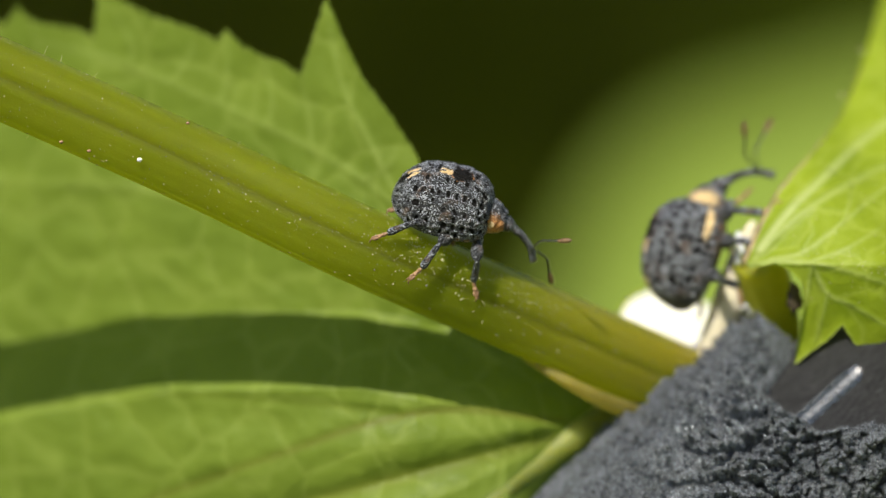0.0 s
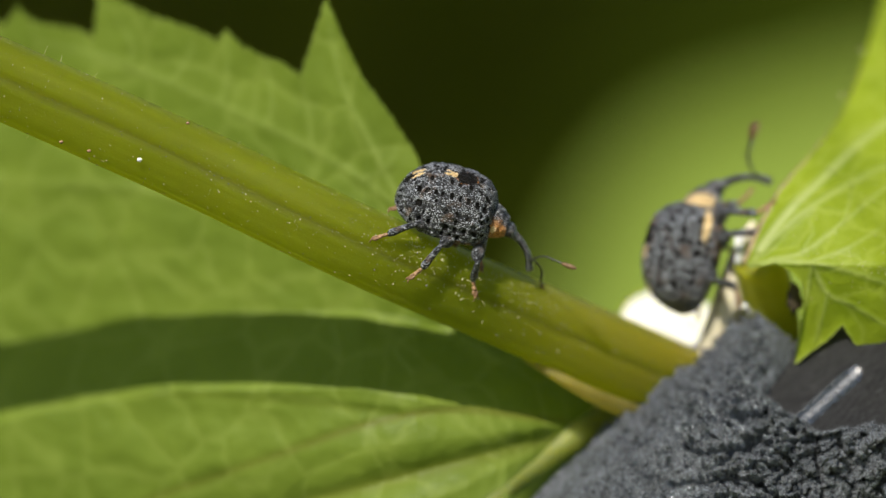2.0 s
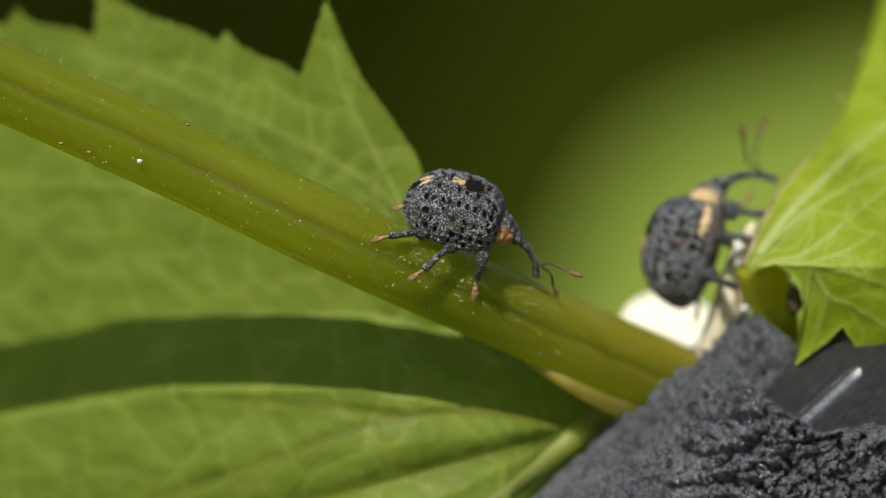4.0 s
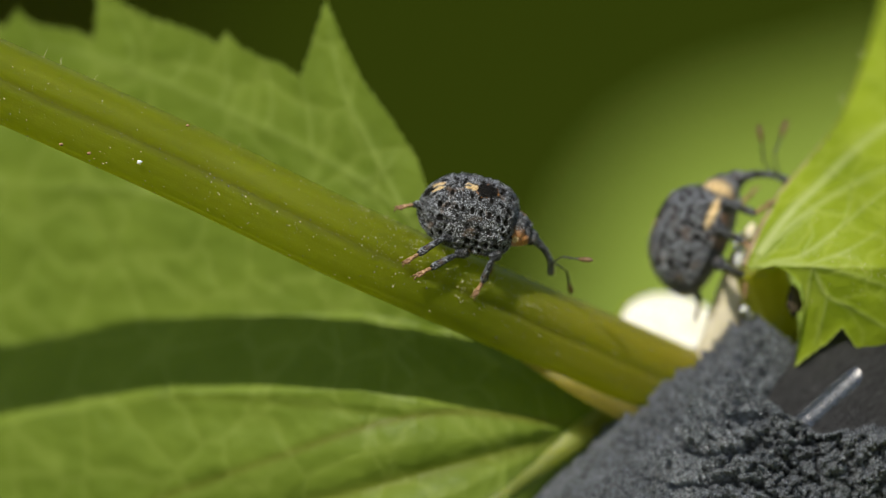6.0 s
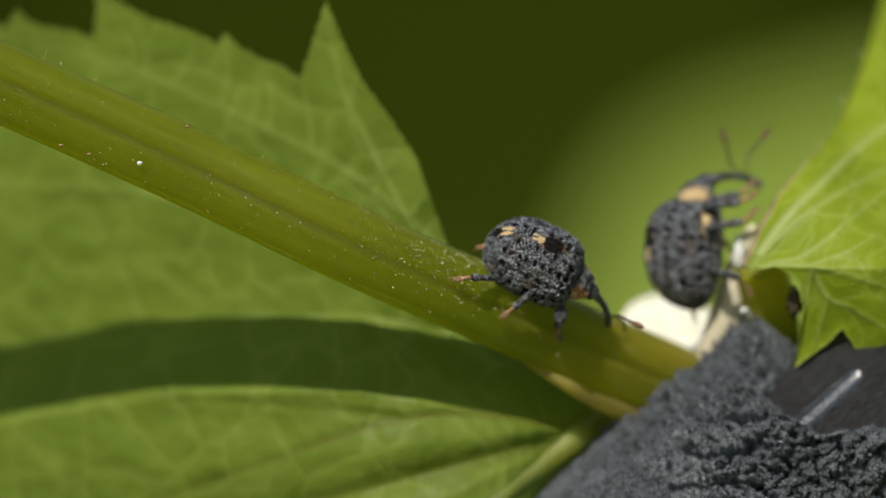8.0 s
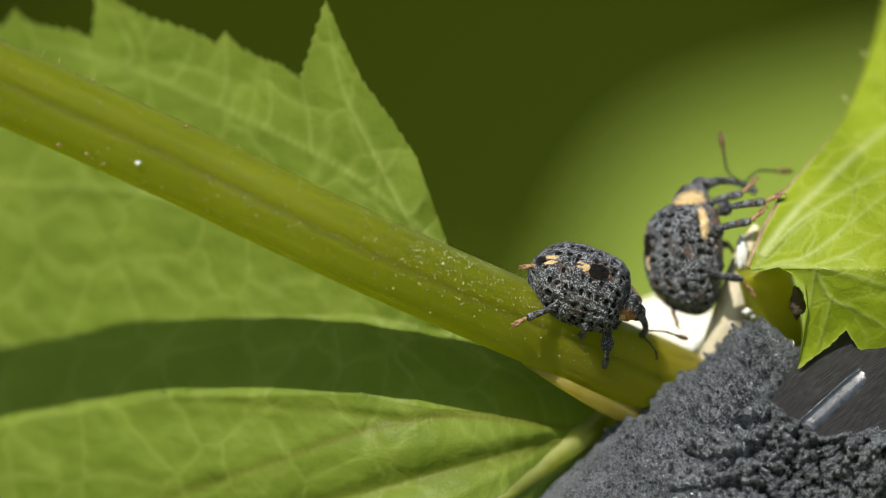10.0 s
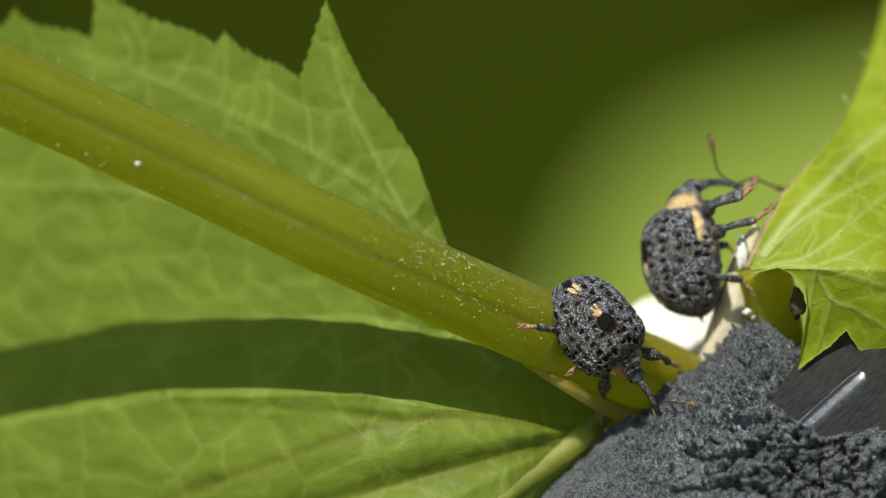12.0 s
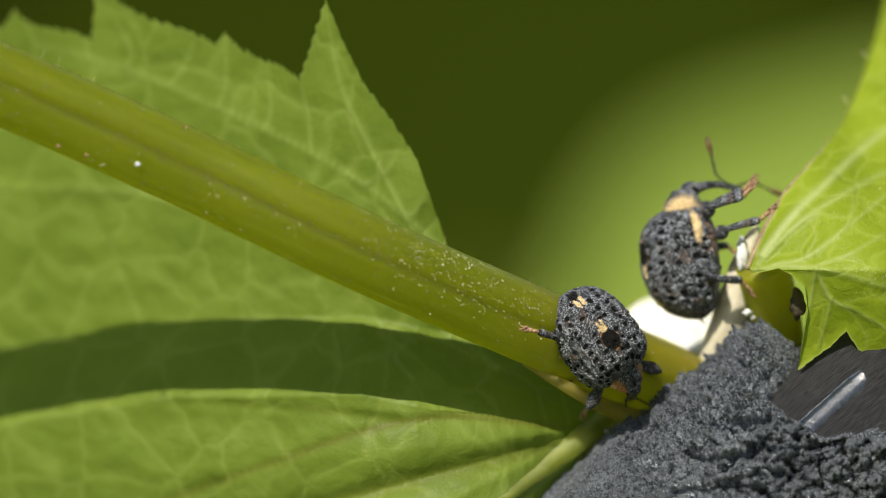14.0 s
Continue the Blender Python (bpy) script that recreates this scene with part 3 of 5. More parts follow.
def blade(name, stations, depth, material, parent, steps, across, serration, label="", seed=1, ribs=(), rim=0.35, bent=False):
    """A leaf half between its spine and its toothed edge; stations are pairs (spine point, edge point)."""
    spine = spline([s for s, e in stations], steps)
    edge_pts = [e for s, e in stations]
    m = len(edge_pts) - 1
    table = rib_table(ribs)
    verts, faces, pales, tans = [], [], [], []
    for i in range(steps):
        s = i / (steps - 1) * m
        k = min(int(s), m - 1)
        a, b = np.array(edge_pts[k]), np.array(edge_pts[k + 1])
        e = a + (b - a) * (s - k)
        v = e - spine[i]
        size = np.linalg.norm(v)
        saw = (s * serration[0]) % 1.0
        e = e + v / (size + 1e-9) * serration[1] * (saw - 0.4 + 0.5 * noise.noise(Vector((s * 3.0, seed, 0)))) * min(1, size / 2)
        for j in range(across + 1):
            q = j / across
            p = spine[i] + (e - spine[i]) * q
            curl = -0.12 * q ** 8
            lift, pale, tan = rib_effect(table, p[0], p[1])
            spot = (p[0], depth(p[0], p[1]) + curl + relief(p[0], p[1]) - lift, p[1])
            verts.append(deeper(spot, leaf_back(p[0], p[1])) if bent else deeper(spot, NEAR_LEAF_BACK))
            pales.append(max(pale, rim if (1 - q) * size < 0.09 and q > 0.9 else 0.0))
            tans.append(tan)
    n = across + 1
    for i in range(steps - 1):
        for j in range(across):
            faces.append((i * n + j, (i + 1) * n + j, (i + 1) * n + j + 1, i * n + j + 1))
    return child(name, mesh_of(name, placed(verts), faces, material, attributes={"pale": pales, "tan": tans}), parent, label)


def vein(pts, r0, r1, depth, parent, material, name="vein", inset=0.72, back=lambda x, z: NEAR_LEAF_BACK):
    line = spline(pts, 60)
    rad = np.linspace(r0, r1, len(line))
    path = [deeper((p[0], depth(p[0], p[1]) + relief(p[0], p[1]) + inset * r, p[1]), back(p[0], p[1])) for p, r in zip(line, rad)]
    v, f, _ = tube_data(path, rad, 10)
    child(name, mesh_of(name, placed(v), f, material), parent)


STEM_PATH = [sunk(p) for p in ((-33.34, -3.00, 13.81), (-25.57, -1.60, 10.32), (-19.96, -0.60, 7.82), (-16.82, 0.00, 6.46), (-9.78, 0.70, 3.30), (-3.11, 1.30, 0.11), (4.71, 2.80, -3.30), (9.62, 4.50, -5.45), (12.19, 6.50, -6.90))]
STEM_LINE = spline(STEM_PATH, 180)
STEM_RADII = [1.5 + 0.12 * max(0.0, (i - 128) / 50) for i in range(180)]


def stem_profile(a):
    """Rounded square section with a groove that faces the camera."""
    d = (a + 0.06 + math.pi) % (2 * math.pi) - math.pi
    b = a - 0.12
    square = (abs(math.cos(b)) ** 3 + abs(math.sin(b)) ** 3) ** (-1 / 3)
    return 0.985 * square - 0.045 * math.exp(-(d / 0.09) ** 2) + 0.012 * math.exp(-((d - 0.24) / 0.12) ** 2)


plant = thing("leafy_plant", "leafy green garden plant with toothed leaves, eaten in places", "plant")


def make_stems():
    seg = 72
    v, f, uv = tube_data(STEM_LINE, STEM_RADII, seg, True, stem_profile)
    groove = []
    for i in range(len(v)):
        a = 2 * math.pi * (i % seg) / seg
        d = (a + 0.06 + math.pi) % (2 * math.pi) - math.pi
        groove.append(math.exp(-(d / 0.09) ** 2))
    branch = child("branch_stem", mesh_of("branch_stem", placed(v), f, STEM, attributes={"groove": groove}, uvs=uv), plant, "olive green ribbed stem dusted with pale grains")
    # main stalk down to the soil, behind the stake
    pts = spline([(12.44, 10.00, -4.54), (12.29, 11.00, -7.31), (11.80, 14.00, -22.37), (9, 20, -120), (6, 24, -300)], 50)
    v, f, uv = tube_data(pts, np.linspace(2.0, 3.0, 50), 24)
    child("main_stalk", mesh_of("main_stalk", placed(v), f, STEM, attributes={"groove": [0.0] * len(v)}, uvs=uv), plant)
    v, f, uv = tube_data(spline([sunk(p) for p in ((8.96, 4.60, -5.27), (10.66, 7.00, -5.57), (12.48, 10.50, -5.92))], 16), np.linspace(1.55, 2.0, 16), 24)
    child("node_joint", mesh_of("node_joint", placed(v), f, YOUNG), plant)
    # pale sheath at the foot of the large leaf
    v, f, uv = tube_data(spline([sunk(p) for p in ((3.09, 3.00, -4.19), (4.70, 1.95, -5.07), (6.46, 2.20, -5.96), (8.96, 3.60, -6.86))], 30), [0.10 + 0.32 * (i / 29) ** 0.8 for i in range(30)], 20)
    child("leaf_sheath", mesh_of("leaf_sheath", placed(v), f, SHEATH), plant, "pale yellowish leaf base")
    for c, q, m in (((-11.49, -1.05, 3.37), 0.10, TUFT), ((-9.71, -0.39, 4.79), 0.07, TARSUS), ((-14.45, -1.06, 4.05), 0.08, TARSUS), ((-13.40, -1.06, 3.71), 0.08, TARSUS), ((-4.47, -0.43, 1.09), 0.05, PITH), ((-5.83, -0.00, -0.13), 0.05, GRAIN)):
        v, f = blob_data(c, (q, q * 0.6, q * 0.8), 7, 10, 0.5, q * 30)
        child("sap_drop", mesh_of("sap_drop", placed(v), f, m), branch, "tiny dried sap drop")
    # pale grains on the stem
    rng = random.Random(11)
    gv, gf = [], []
    for i in range(1800):
        k = rng.uniform(36, 160) if i % 5 < 3 else rng.gauss(121, 7)
        i0 = int(k)
        c = STEM_LINE[i0] + (STEM_LINE[i0 + 1] - STEM_LINE[i0]) * (k - i0)
        t = STEM_LINE[i0 + 1] - STEM_LINE[i0]
        t = t / np.linalg.norm(t)
        out = np.array([0, -1.0, 0])
        out = out - t * (out @ t)
        out /= np.linalg.norm(out)
        up = np.cross(t, out)
        a = rng.gauss(0.25, 0.75) * (1 if rng.random() < 0.7 else -1) if i % 5 < 3 else rng.gauss(0.55, 0.40)
        dirn = math.cos(a) * out - math.sin(a) * up
        r = STEM_RADII[i0] * stem_profile(-a)
        s = rng.choice([0.007, 0.009, 0.011, 0.012, 0.014, 0.018, 0.026]) * rng.uniform(0.8, 1.3)
        gv0, gf0 = blob_data(tuple(c + dirn * r), (s, s, s), 4, 6)
        o = len(gv)
        gv += gv0
        gf += [tuple(o + q for q in fc) for fc in gf0]
    tagged(child("pollen_dust", tagged_mesh(gv, gf), branch, "pale pollen grains"), kind="stuff")
    tagged(child("fine_hairs", make_hairs(), branch, "fine pale hairs"), kind="stuff")
    gv, gf = [], []
    for i in range(90):
        k = rng.randrange(60, 150)
        t = STEM_LINE[k + 1] - STEM_LINE[k]
        t = t / np.linalg.norm(t)
        out = np.array([0, -1.0, 0]) + t * t[1]
        out /= np.linalg.norm(out)
        a = rng.uniform(-1.3, 0.5)
        spot = STEM_LINE[k] + (math.cos(a) * out - math.sin(a) * np.cross(t, out)) * STEM_RADII[k] * stem_profile(-a)
        q = rng.uniform(0.012, 0.028)
        v, f = blob_data(tuple(spot), (q, q, q * 1.2), 5, 7, 0.8, i)
        o = len(gv)
        gv += v
        gf += [tuple(o + n for n in fc) for fc in f]
    tagged(child("dark_specks", mesh_of("dark_specks", placed(gv), gf, SPECK), branch, "grey-brown specks of dirt"), kind="stuff")


def make_hairs():
    """Fine pale hairs that stand off the stem's edges."""
    rng = random.Random(31)
    hv, hf = [], []
    for i in range(16):
        k = rng.randrange(46, 140)
        t = STEM_LINE[k + 1] - STEM_LINE[k]
        t = t / np.linalg.norm(t)
        up = np.cross(t, np.array([0, -1.0, 0]))
        up /= np.linalg.norm(up)
        side = rng.choice([1, 1, -1])
        a = side * rng.uniform(60, 115)
        out = math.cos(radians(a)) * np.array([0, -1.0, 0]) - math.sin(radians(a)) * up
        root = STEM_LINE[k] + out * STEM_RADII[k] * 0.97
        n = rng.uniform(0.15, 0.5)
        bend = t * rng.uniform(-0.4, 0.5) * n
        v, f, _ = tube_data(spline([root, root + out * n * 0.5 + bend * 0.3, root + out * n + bend], 6), np.linspace(0.009, 0.003, 6), 5)
        o = len(hv)
        hv += v
        hf += [tuple(o + q for q in fc) for fc in f]
    return mesh_of("fine_hairs", placed(hv), hf, GRAIN)


def tagged_mesh(v, f):
    return mesh_of("pollen_dust", placed(v), f, GRAIN)


make_stems()


def make_left_leaf():
    holder = child("large_leaf", None, plant, "large green toothed leaf crossed by the stem's shadow")
    upper = [
        ((6.43, -6.65), (6.44, -6.50)), ((5.42, -6.64), (3.91, -4.42)), ((3.87, -6.46), (1.47, -2.21)), ((2.11, -6.29), (0.18, 0.25)), ((0.79, -6.14), (-1.05, 3.70)),
        ((-0.31, -6.05), (-2.05, 5.26)), ((-0.97, -5.99), (-3.17, 6.72)), ((-1.52, -5.88), (-3.98, 8.40)), ((-1.85, -5.82), (-4.65, 10.00)), ((-2.12, -5.80), (-5.20, 8.31)),
        ((-2.40, -5.75), (-5.68, 6.87)), ((-3.18, -5.67), (-6.38, 7.40)), ((-4.07, -5.57), (-7.30, 7.73)), ((-4.96, -5.47), (-8.10, 8.15)), ((-5.64, -5.40), (-8.72, 8.79)),
        ((-5.87, -5.38), (-9.02, 8.34)), ((-6.77, -5.33), (-10.06, 8.86)), ((-7.91, -5.30), (-11.69, 9.35)), ((-9.06, -5.31), (-12.98, 10.06)), ((-9.97, -5.32), (-14.00, 10.66)),
        ((-10.43, -5.35), (-14.18, 8.68)), ((-11.36, -5.39), (-15.25, 9.03)), ((-12.77, -5.53), (-16.69, 9.24)), ((-13.72, -5.66), (-17.46, 9.91)), ((-14.19, -5.71), (-17.90, 9.27)),
        ((-15.62, -5.91), (-20.04, 9.53)), ((-18.03, -6.30), (-24.10, 8.88)), ((-21.66, -6.94), (-28.24, 5.65)), ((-26.57, -7.94), (-30.73, -1.39)), ((-31.40, -9.16), (-31.43, -9.13))]
    lower = [
        ((6.43, -6.65), (7.19, -7.14)), ((5.42, -6.64), (7.15, -8.53)), ((3.87, -6.46), (6.27, -10.50)), ((2.11, -6.29), (4.72, -12.23)), ((-0.31, -6.05), (2.31, -13.52)),
        ((-2.40, -5.75), (-0.52, -13.98)), ((-5.87, -5.38), (-4.04, -15.34)), ((-9.97, -5.32), (-8.97, -16.42)), ((-14.19, -5.71), (-14.26, -16.63)), ((-18.03, -6.30), (-19.26, -15.95)),
        ((-21.66, -6.94), (-23.82, -14.26)), ((-26.57, -7.94), (-27.93, -12.04)), ((-31.40, -9.16), (-31.42, -9.20))]
    ribs = [
        ([(6.14, -6.87), (3.82, -6.61), (0.40, -6.29), (-2.84, -6.83), (-6.52, -8.14), (-11.30, -9.89), (-15.52, -11.77)], 0.15, -0.12, 0.0, 0.62),
        ([(5.63, -7.19), (4.02, -7.48), (0.02, -8.44), (-3.79, -9.53), (-8.11, -10.89)], 0.30, -0.30, 0.0, 0.35),
        ([(-1.85, -6.48), (-4.07, -6.21), (-8.13, -5.89), (-13.23, -5.87), (-18.01, -6.52)], 0.16, -0.10, 0.0, 0.12),
        ([(6.18, -6.87), (4.96, -7.70), (3.53, -8.70), (2.21, -9.47), (-0.09, -11.17)], 0.26, 0.26, 1.3, 0.0),
        ([(2.13, -4.41), (-3.22, -0.65), (-6.40, 0.59), (-11.96, 2.37), (-18.18, 2.76)], 0.15, 0.16, 0.6, 0.0),
        ([(1.02, -0.65), (-3.89, 3.24), (-10.54, 6.54), (-14.54, 8.00), (-17.17, 8.56)], 0.14, 0.05, 0.6, 0.0),
        ([(-0.98, 0.47), (-2.88, 4.15), (-4.00, 6.51), (-4.61, 9.42)], 0.11, 0.05, 0.6, 0.0),
        ([(-12.76, 7.44), (-12.59, 8.23), (-13.34, 9.62)], 0.09, 0.04, 0.45, 0.0), ([(-11.00, 6.68), (-10.30, 7.62), (-9.95, 8.63)], 0.09, 0.04, 0.45, 0.0),
        ([(-9.03, 5.84), (-8.68, 6.80), (-8.72, 8.38)], 0.09, 0.04, 0.45, 0.0), ([(-7.08, 4.87), (-6.84, 5.88), (-7.07, 7.45)], 0.09, 0.04, 0.45, 0.0),
        ([(-5.25, 3.93), (-5.36, 5.41), (-5.70, 6.76)], 0.09, 0.04, 0.45, 0.0), ([(-3.22, 2.75), (-2.32, 3.15), (-1.54, 4.48)], 0.09, 0.04, 0.45, 0.0),
        ([(-1.43, 1.36), (-0.87, 2.03), (-0.53, 3.14)], 0.09, 0.04, 0.40, 0.0), ([(-5.03, 0.02), (-7.08, 2.05), (-9.15, 2.97), (-12.19, 3.67)], 0.09, 0.04, 0.40, 0.0),
        ([(-1.20, -4.85), (-1.87, -3.98), (-1.09, -3.32), (0.36, -3.54), (1.69, -4.41)], 0.09, 0.06, 0.45, 0.0), ([(-1.09, -3.37), (-2.77, -2.66), (-4.34, -3.00)], 0.09, 0.06, 0.40, 0.0),
        ([(0.36, -3.54), (0.13, -2.43), (-0.54, -1.76)], 0.09, 0.06, 0.40, 0.0), ([(-4.34, -3.00), (-4.09, -4.42), (-4.96, -5.52)], 0.09, 0.06, 0.35, 0.0)]
    blade("upper_blade", upper, left_depth, LEAF, holder, 560, 110, (3.0, 0.24), seed=3, ribs=ribs, bent=True)
    blade("lower_blade", lower, left_depth, LEAF, holder, 420, 110, (3.0, 0.3), seed=4, ribs=ribs, bent=True)
    vein([(7.60, -5.95), (6.20, -6.62), (4.66, -7.62), (3.20, -8.72), (1.90, -9.75), (-0.30, -11.40), (-2.3, -12.8)], 0.58, 0.22, left_depth, holder, MIDRIB, "midrib", 0.45, leaf_back)


make_left_leaf()


def make_right_leaf():
    holder = child("toothed_leaf", None, plant, "fresh yellow-green toothed leaf with a dry brown edge")
    upper = [
        ((11.80, -0.63), (11.76, -0.50)), ((12.40, -0.50), (12.39, 0.90)), ((13.02, -0.46), (13.20, 2.33)), ((13.55, -0.48), (14.44, 3.65)), ((13.86, -0.52), (15.18, 4.45)),
        ((14.16, -0.56), (15.94, 5.37)), ((14.58, -0.63), (16.45, 6.28)), ((15.19, -0.75), (16.95, 7.31)), ((15.61, -0.88), (17.49, 8.59)), ((16.02, -1.05), (18.10, 10.03)),
        ((16.84, -1.27), (19.27, 12.47)), ((19.72, -2.13), (22.79, 14.97)), ((23.90, -3.40), (26.66, 11.22)), ((27.13, -4.48), (27.15, -4.46))]
    lower = [
        ((11.80, -0.63), (11.89, -0.76)), ((12.40, -0.50), (12.81, -0.54)), ((13.02, -0.46), (13.36, -0.84)), ((13.55, -0.48), (13.82, -1.32)), ((13.86, -0.52), (13.93, -2.24)),
        ((14.16, -0.56), (13.61, -4.49)), ((14.58, -0.63), (14.20, -4.02)), ((15.19, -0.75), (14.86, -3.53)), ((15.61, -0.88), (15.38, -2.94)), ((16.02, -1.05), (15.89, -3.67)),
        ((16.84, -1.27), (16.91, -4.47)), ((19.72, -2.13), (19.50, -6.79)), ((23.90, -3.40), (23.76, -6.79)), ((27.13, -4.48), (27.15, -4.52))]
    ribs = [
        ([(12.23, -0.02), (13.35, 1.38), (14.15, 2.16), (16.58, 4.23), (18.55, 5.57)], 0.15, 0.20, 1.0, 0.0),
        ([(12.07, -0.37), (13.69, 1.24), (15.43, 2.32), (17.26, 3.19), (19.28, 3.98)], 0.12, 0.14, 0.5, 0.0),
        ([(11.86, -0.63), (13.02, -0.46), (14.37, -0.58), (15.61, -0.88), (16.84, -1.27), (20.75, -2.56)], 0.11, 0.10, 0.55, 0.0),
        ([(12.61, -0.41), (13.77, -0.15), (15.08, 0.78), (17.18, 2.32), (19.01, 3.31)], 0.08, 0.07, 0.55, 0.0),
        ([(13.96, -0.54), (15.45, 0.02), (17.03, 0.89)], 0.07, 0.06, 0.5, 0.0), ([(14.16, -0.56), (14.77, -1.70), (15.80, -2.23), (17.46, -3.19)], 0.08, 0.07, 0.5, 0.0),
        ([(14.16, -0.56), (13.97, -2.13), (13.67, -4.06)], 0.07, 0.06, 0.4, 0.0), ([(14.77, -1.70), (14.59, -2.78), (14.32, -3.74)], 0.06, 0.05, 0.35, 0.0),
        ([(15.08, 0.78), (15.55, 1.33), (15.88, 2.43)], 0.06, 0.05, 0.35, 0.0), ([(13.77, -0.15), (14.24, 0.67), (14.07, 1.22)], 0.06, 0.05, 0.35, 0.0)]
    blade("upper_blade", upper, right_depth, LEAF_FRESH, holder, 260, 110, (1.5, 0.06), seed=5, ribs=ribs, rim=0.2)
    blade("lower_blade", lower, right_depth, LEAF_FRESH, holder, 260, 90, (2.0, 0.05), seed=6, ribs=ribs, rim=0.2)
    vein([(11.74, -0.59), (12.38, 0.85), (13.22, 2.28), (14.46, 3.61), (15.94, 5.30), (16.95, 7.24)], 0.17, 0.03, right_depth, holder, EDGE, "dry_edge", 0.70)
    rng = random.Random(8)
    gv, gf = [], []
    for i in range(300):
        if i % 2:
            k = rng.random()
            x, z = 12.0 + 6.5 * k + rng.gauss(0, 0.1), -0.5 - 0.9 * k * k + rng.gauss(0, 0.25)
        else:
            x, z = rng.uniform(12.6, 18.0), rng.uniform(-3.0, 3.0)
        if z > (x - 11.6) * 0.95 - 0.6 or z < -3.0 + 0.2 * (x - 12):
            continue
        q = rng.choice([0.009, 0.011, 0.014, 0.020]) * rng.uniform(0.8, 1.3)
        v, f = blob_data(deeper((x, right_depth(x, z) + relief(x, z) - 0.01, z), NEAR_LEAF_BACK), (q, q, q), 4, 6)
        o = len(gv)
        gv += v
        gf += [tuple(o + n for n in fc) for fc in f]
    tagged(child("pollen_dust", mesh_of("leaf_grains", placed(gv), gf, GRAIN), holder, "pale yellow pollen grains"), kind="stuff")
    # dark blob put where the gap between stalk and leaf is shaded
    v, f = blob_data(deeper((13.63, 2.90, -1.94), NEAR_LEAF_BACK), (0.28, 0.12, 0.58), 12, 14, 0.7, 4)
    child("shaded_gap", mesh_of("shaded_gap", placed(v), f, GAP_SHADE), plant, "curled dry brown leaf scrap")
    for hair in (((16.02, 9.5, 6.32), (16.12, 9.5, 6.16), (16.34, 9.6, 5.95)), ((17.15, 11.0, 7.95), (17.02, 10.9, 8.06), (16.92, 10.9, 8.20))):
        v, f, _ = tube_data(spline(hair, 8), np.linspace(0.028, 0.014, 8), 6)
        child("hair", mesh_of("hair", placed(v), f, GRAIN), holder, "fine pale hair on the leaf edge")
    # stalk of this leaf and the dry bract beside it
    v, f, _ = tube_data(spline([deeper(p, NEAR_LEAF_BACK) for p in ((12.36, 4.30, -0.37), (12.76, 5.20, -1.75), (13.12, 6.50, -3.55), (12.63, 9.50, -5.43))], 24), [1.05] * 24, 24)
    child("petiole", mesh_of("petiole", placed(v), f, YOUNG), plant, "smooth olive leaf stalk")
    v, f, _ = tube_data(spline([deeper(p, 1.2) for p in ((10.68, 7.10, -4.92), (11.24, 6.20, -2.66), (11.70, 5.80, -0.65), (12.24, 5.40, 1.09))], 24), [1.15 * r for r in [0.85, 0.75, 0.74, 0.73, 0.72, 0.7, 0.68, 0.66, 0.64, 0.62, 0.6, 0.58, 0.55, 0.52, 0.5, 0.48, 0.45, 0.42, 0.38, 0.34, 0.3, 0.26, 0.2, 0.1]], 16)
    child("dry_bract", mesh_of("dry_bract", placed(v), f, DRY), plant, "dry beige bract")
    v, f = blob_data(deeper((11.62, 4.60, 0.00), 1.2), (0.22, 0.20, 0.64), 14, 16, 0.5, 2)
    child("white_tuft", mesh_of("white_tuft", placed(v), f, TUFT), plant, "small white tuft")
    # stub of a cut side stem, its white pith towards the light
    c = np.array((9.62, 12.50, -3.45))
    axis = np.array([0.22, -0.66, 0.72])
    axis /= np.linalg.norm(axis)
    path = [c + axis * d for d in (-5.0, -3.0, -1.0, 0.0)]
    v, f, _ = tube_data(path, [2.3, 2.4, 2.55, 2.5], 40)
    child("cut_stub", mesh_of("cut_stub", placed(v), f, YOUNG), plant, "short cut side stem")
    path = [c + axis * d for d in (0.0, 0.12, 0.2, 0.22)]
    v, f, _ = tube_data(path, [2.4, 2.35, 2.0, 1.0], 40)
    child("pith", mesh_of("pith", placed(v), f, PITH), plant, "bright white cut pith")


make_right_leaf()


# ---- the weevils ----
# Body space: +x forward, +y to the animal's left, +z its back; origin in the middle of the wing cases; millimetres.
def case_size(s):
    """Half width and height of the wing cases at s, 0 at the tail to 1 at the shoulders."""
    if s < 0.55:
        q = (0.55 - s) / 0.55
        return 1.56 * math.sqrt(max(0.0, 1 - q ** 2.5)), 1.84 * max(0.0, 1 - q ** 2.6) ** 0.55
    q = (s - 0.55) / 0.47
    return 1.56 * math.sqrt(max(0.0, 1 - q ** 4.6)), 1.84 * max(0.0, 1 - q ** 3.2) ** 0.55


def mark(x, y, cx, cy, rx, ry):
    """1 in the middle of a mark, 0.5 on its rim."""
    return max(0.0, 1 - 0.5 * math.hypot((x - cx) / rx, (y - cy) / ry))


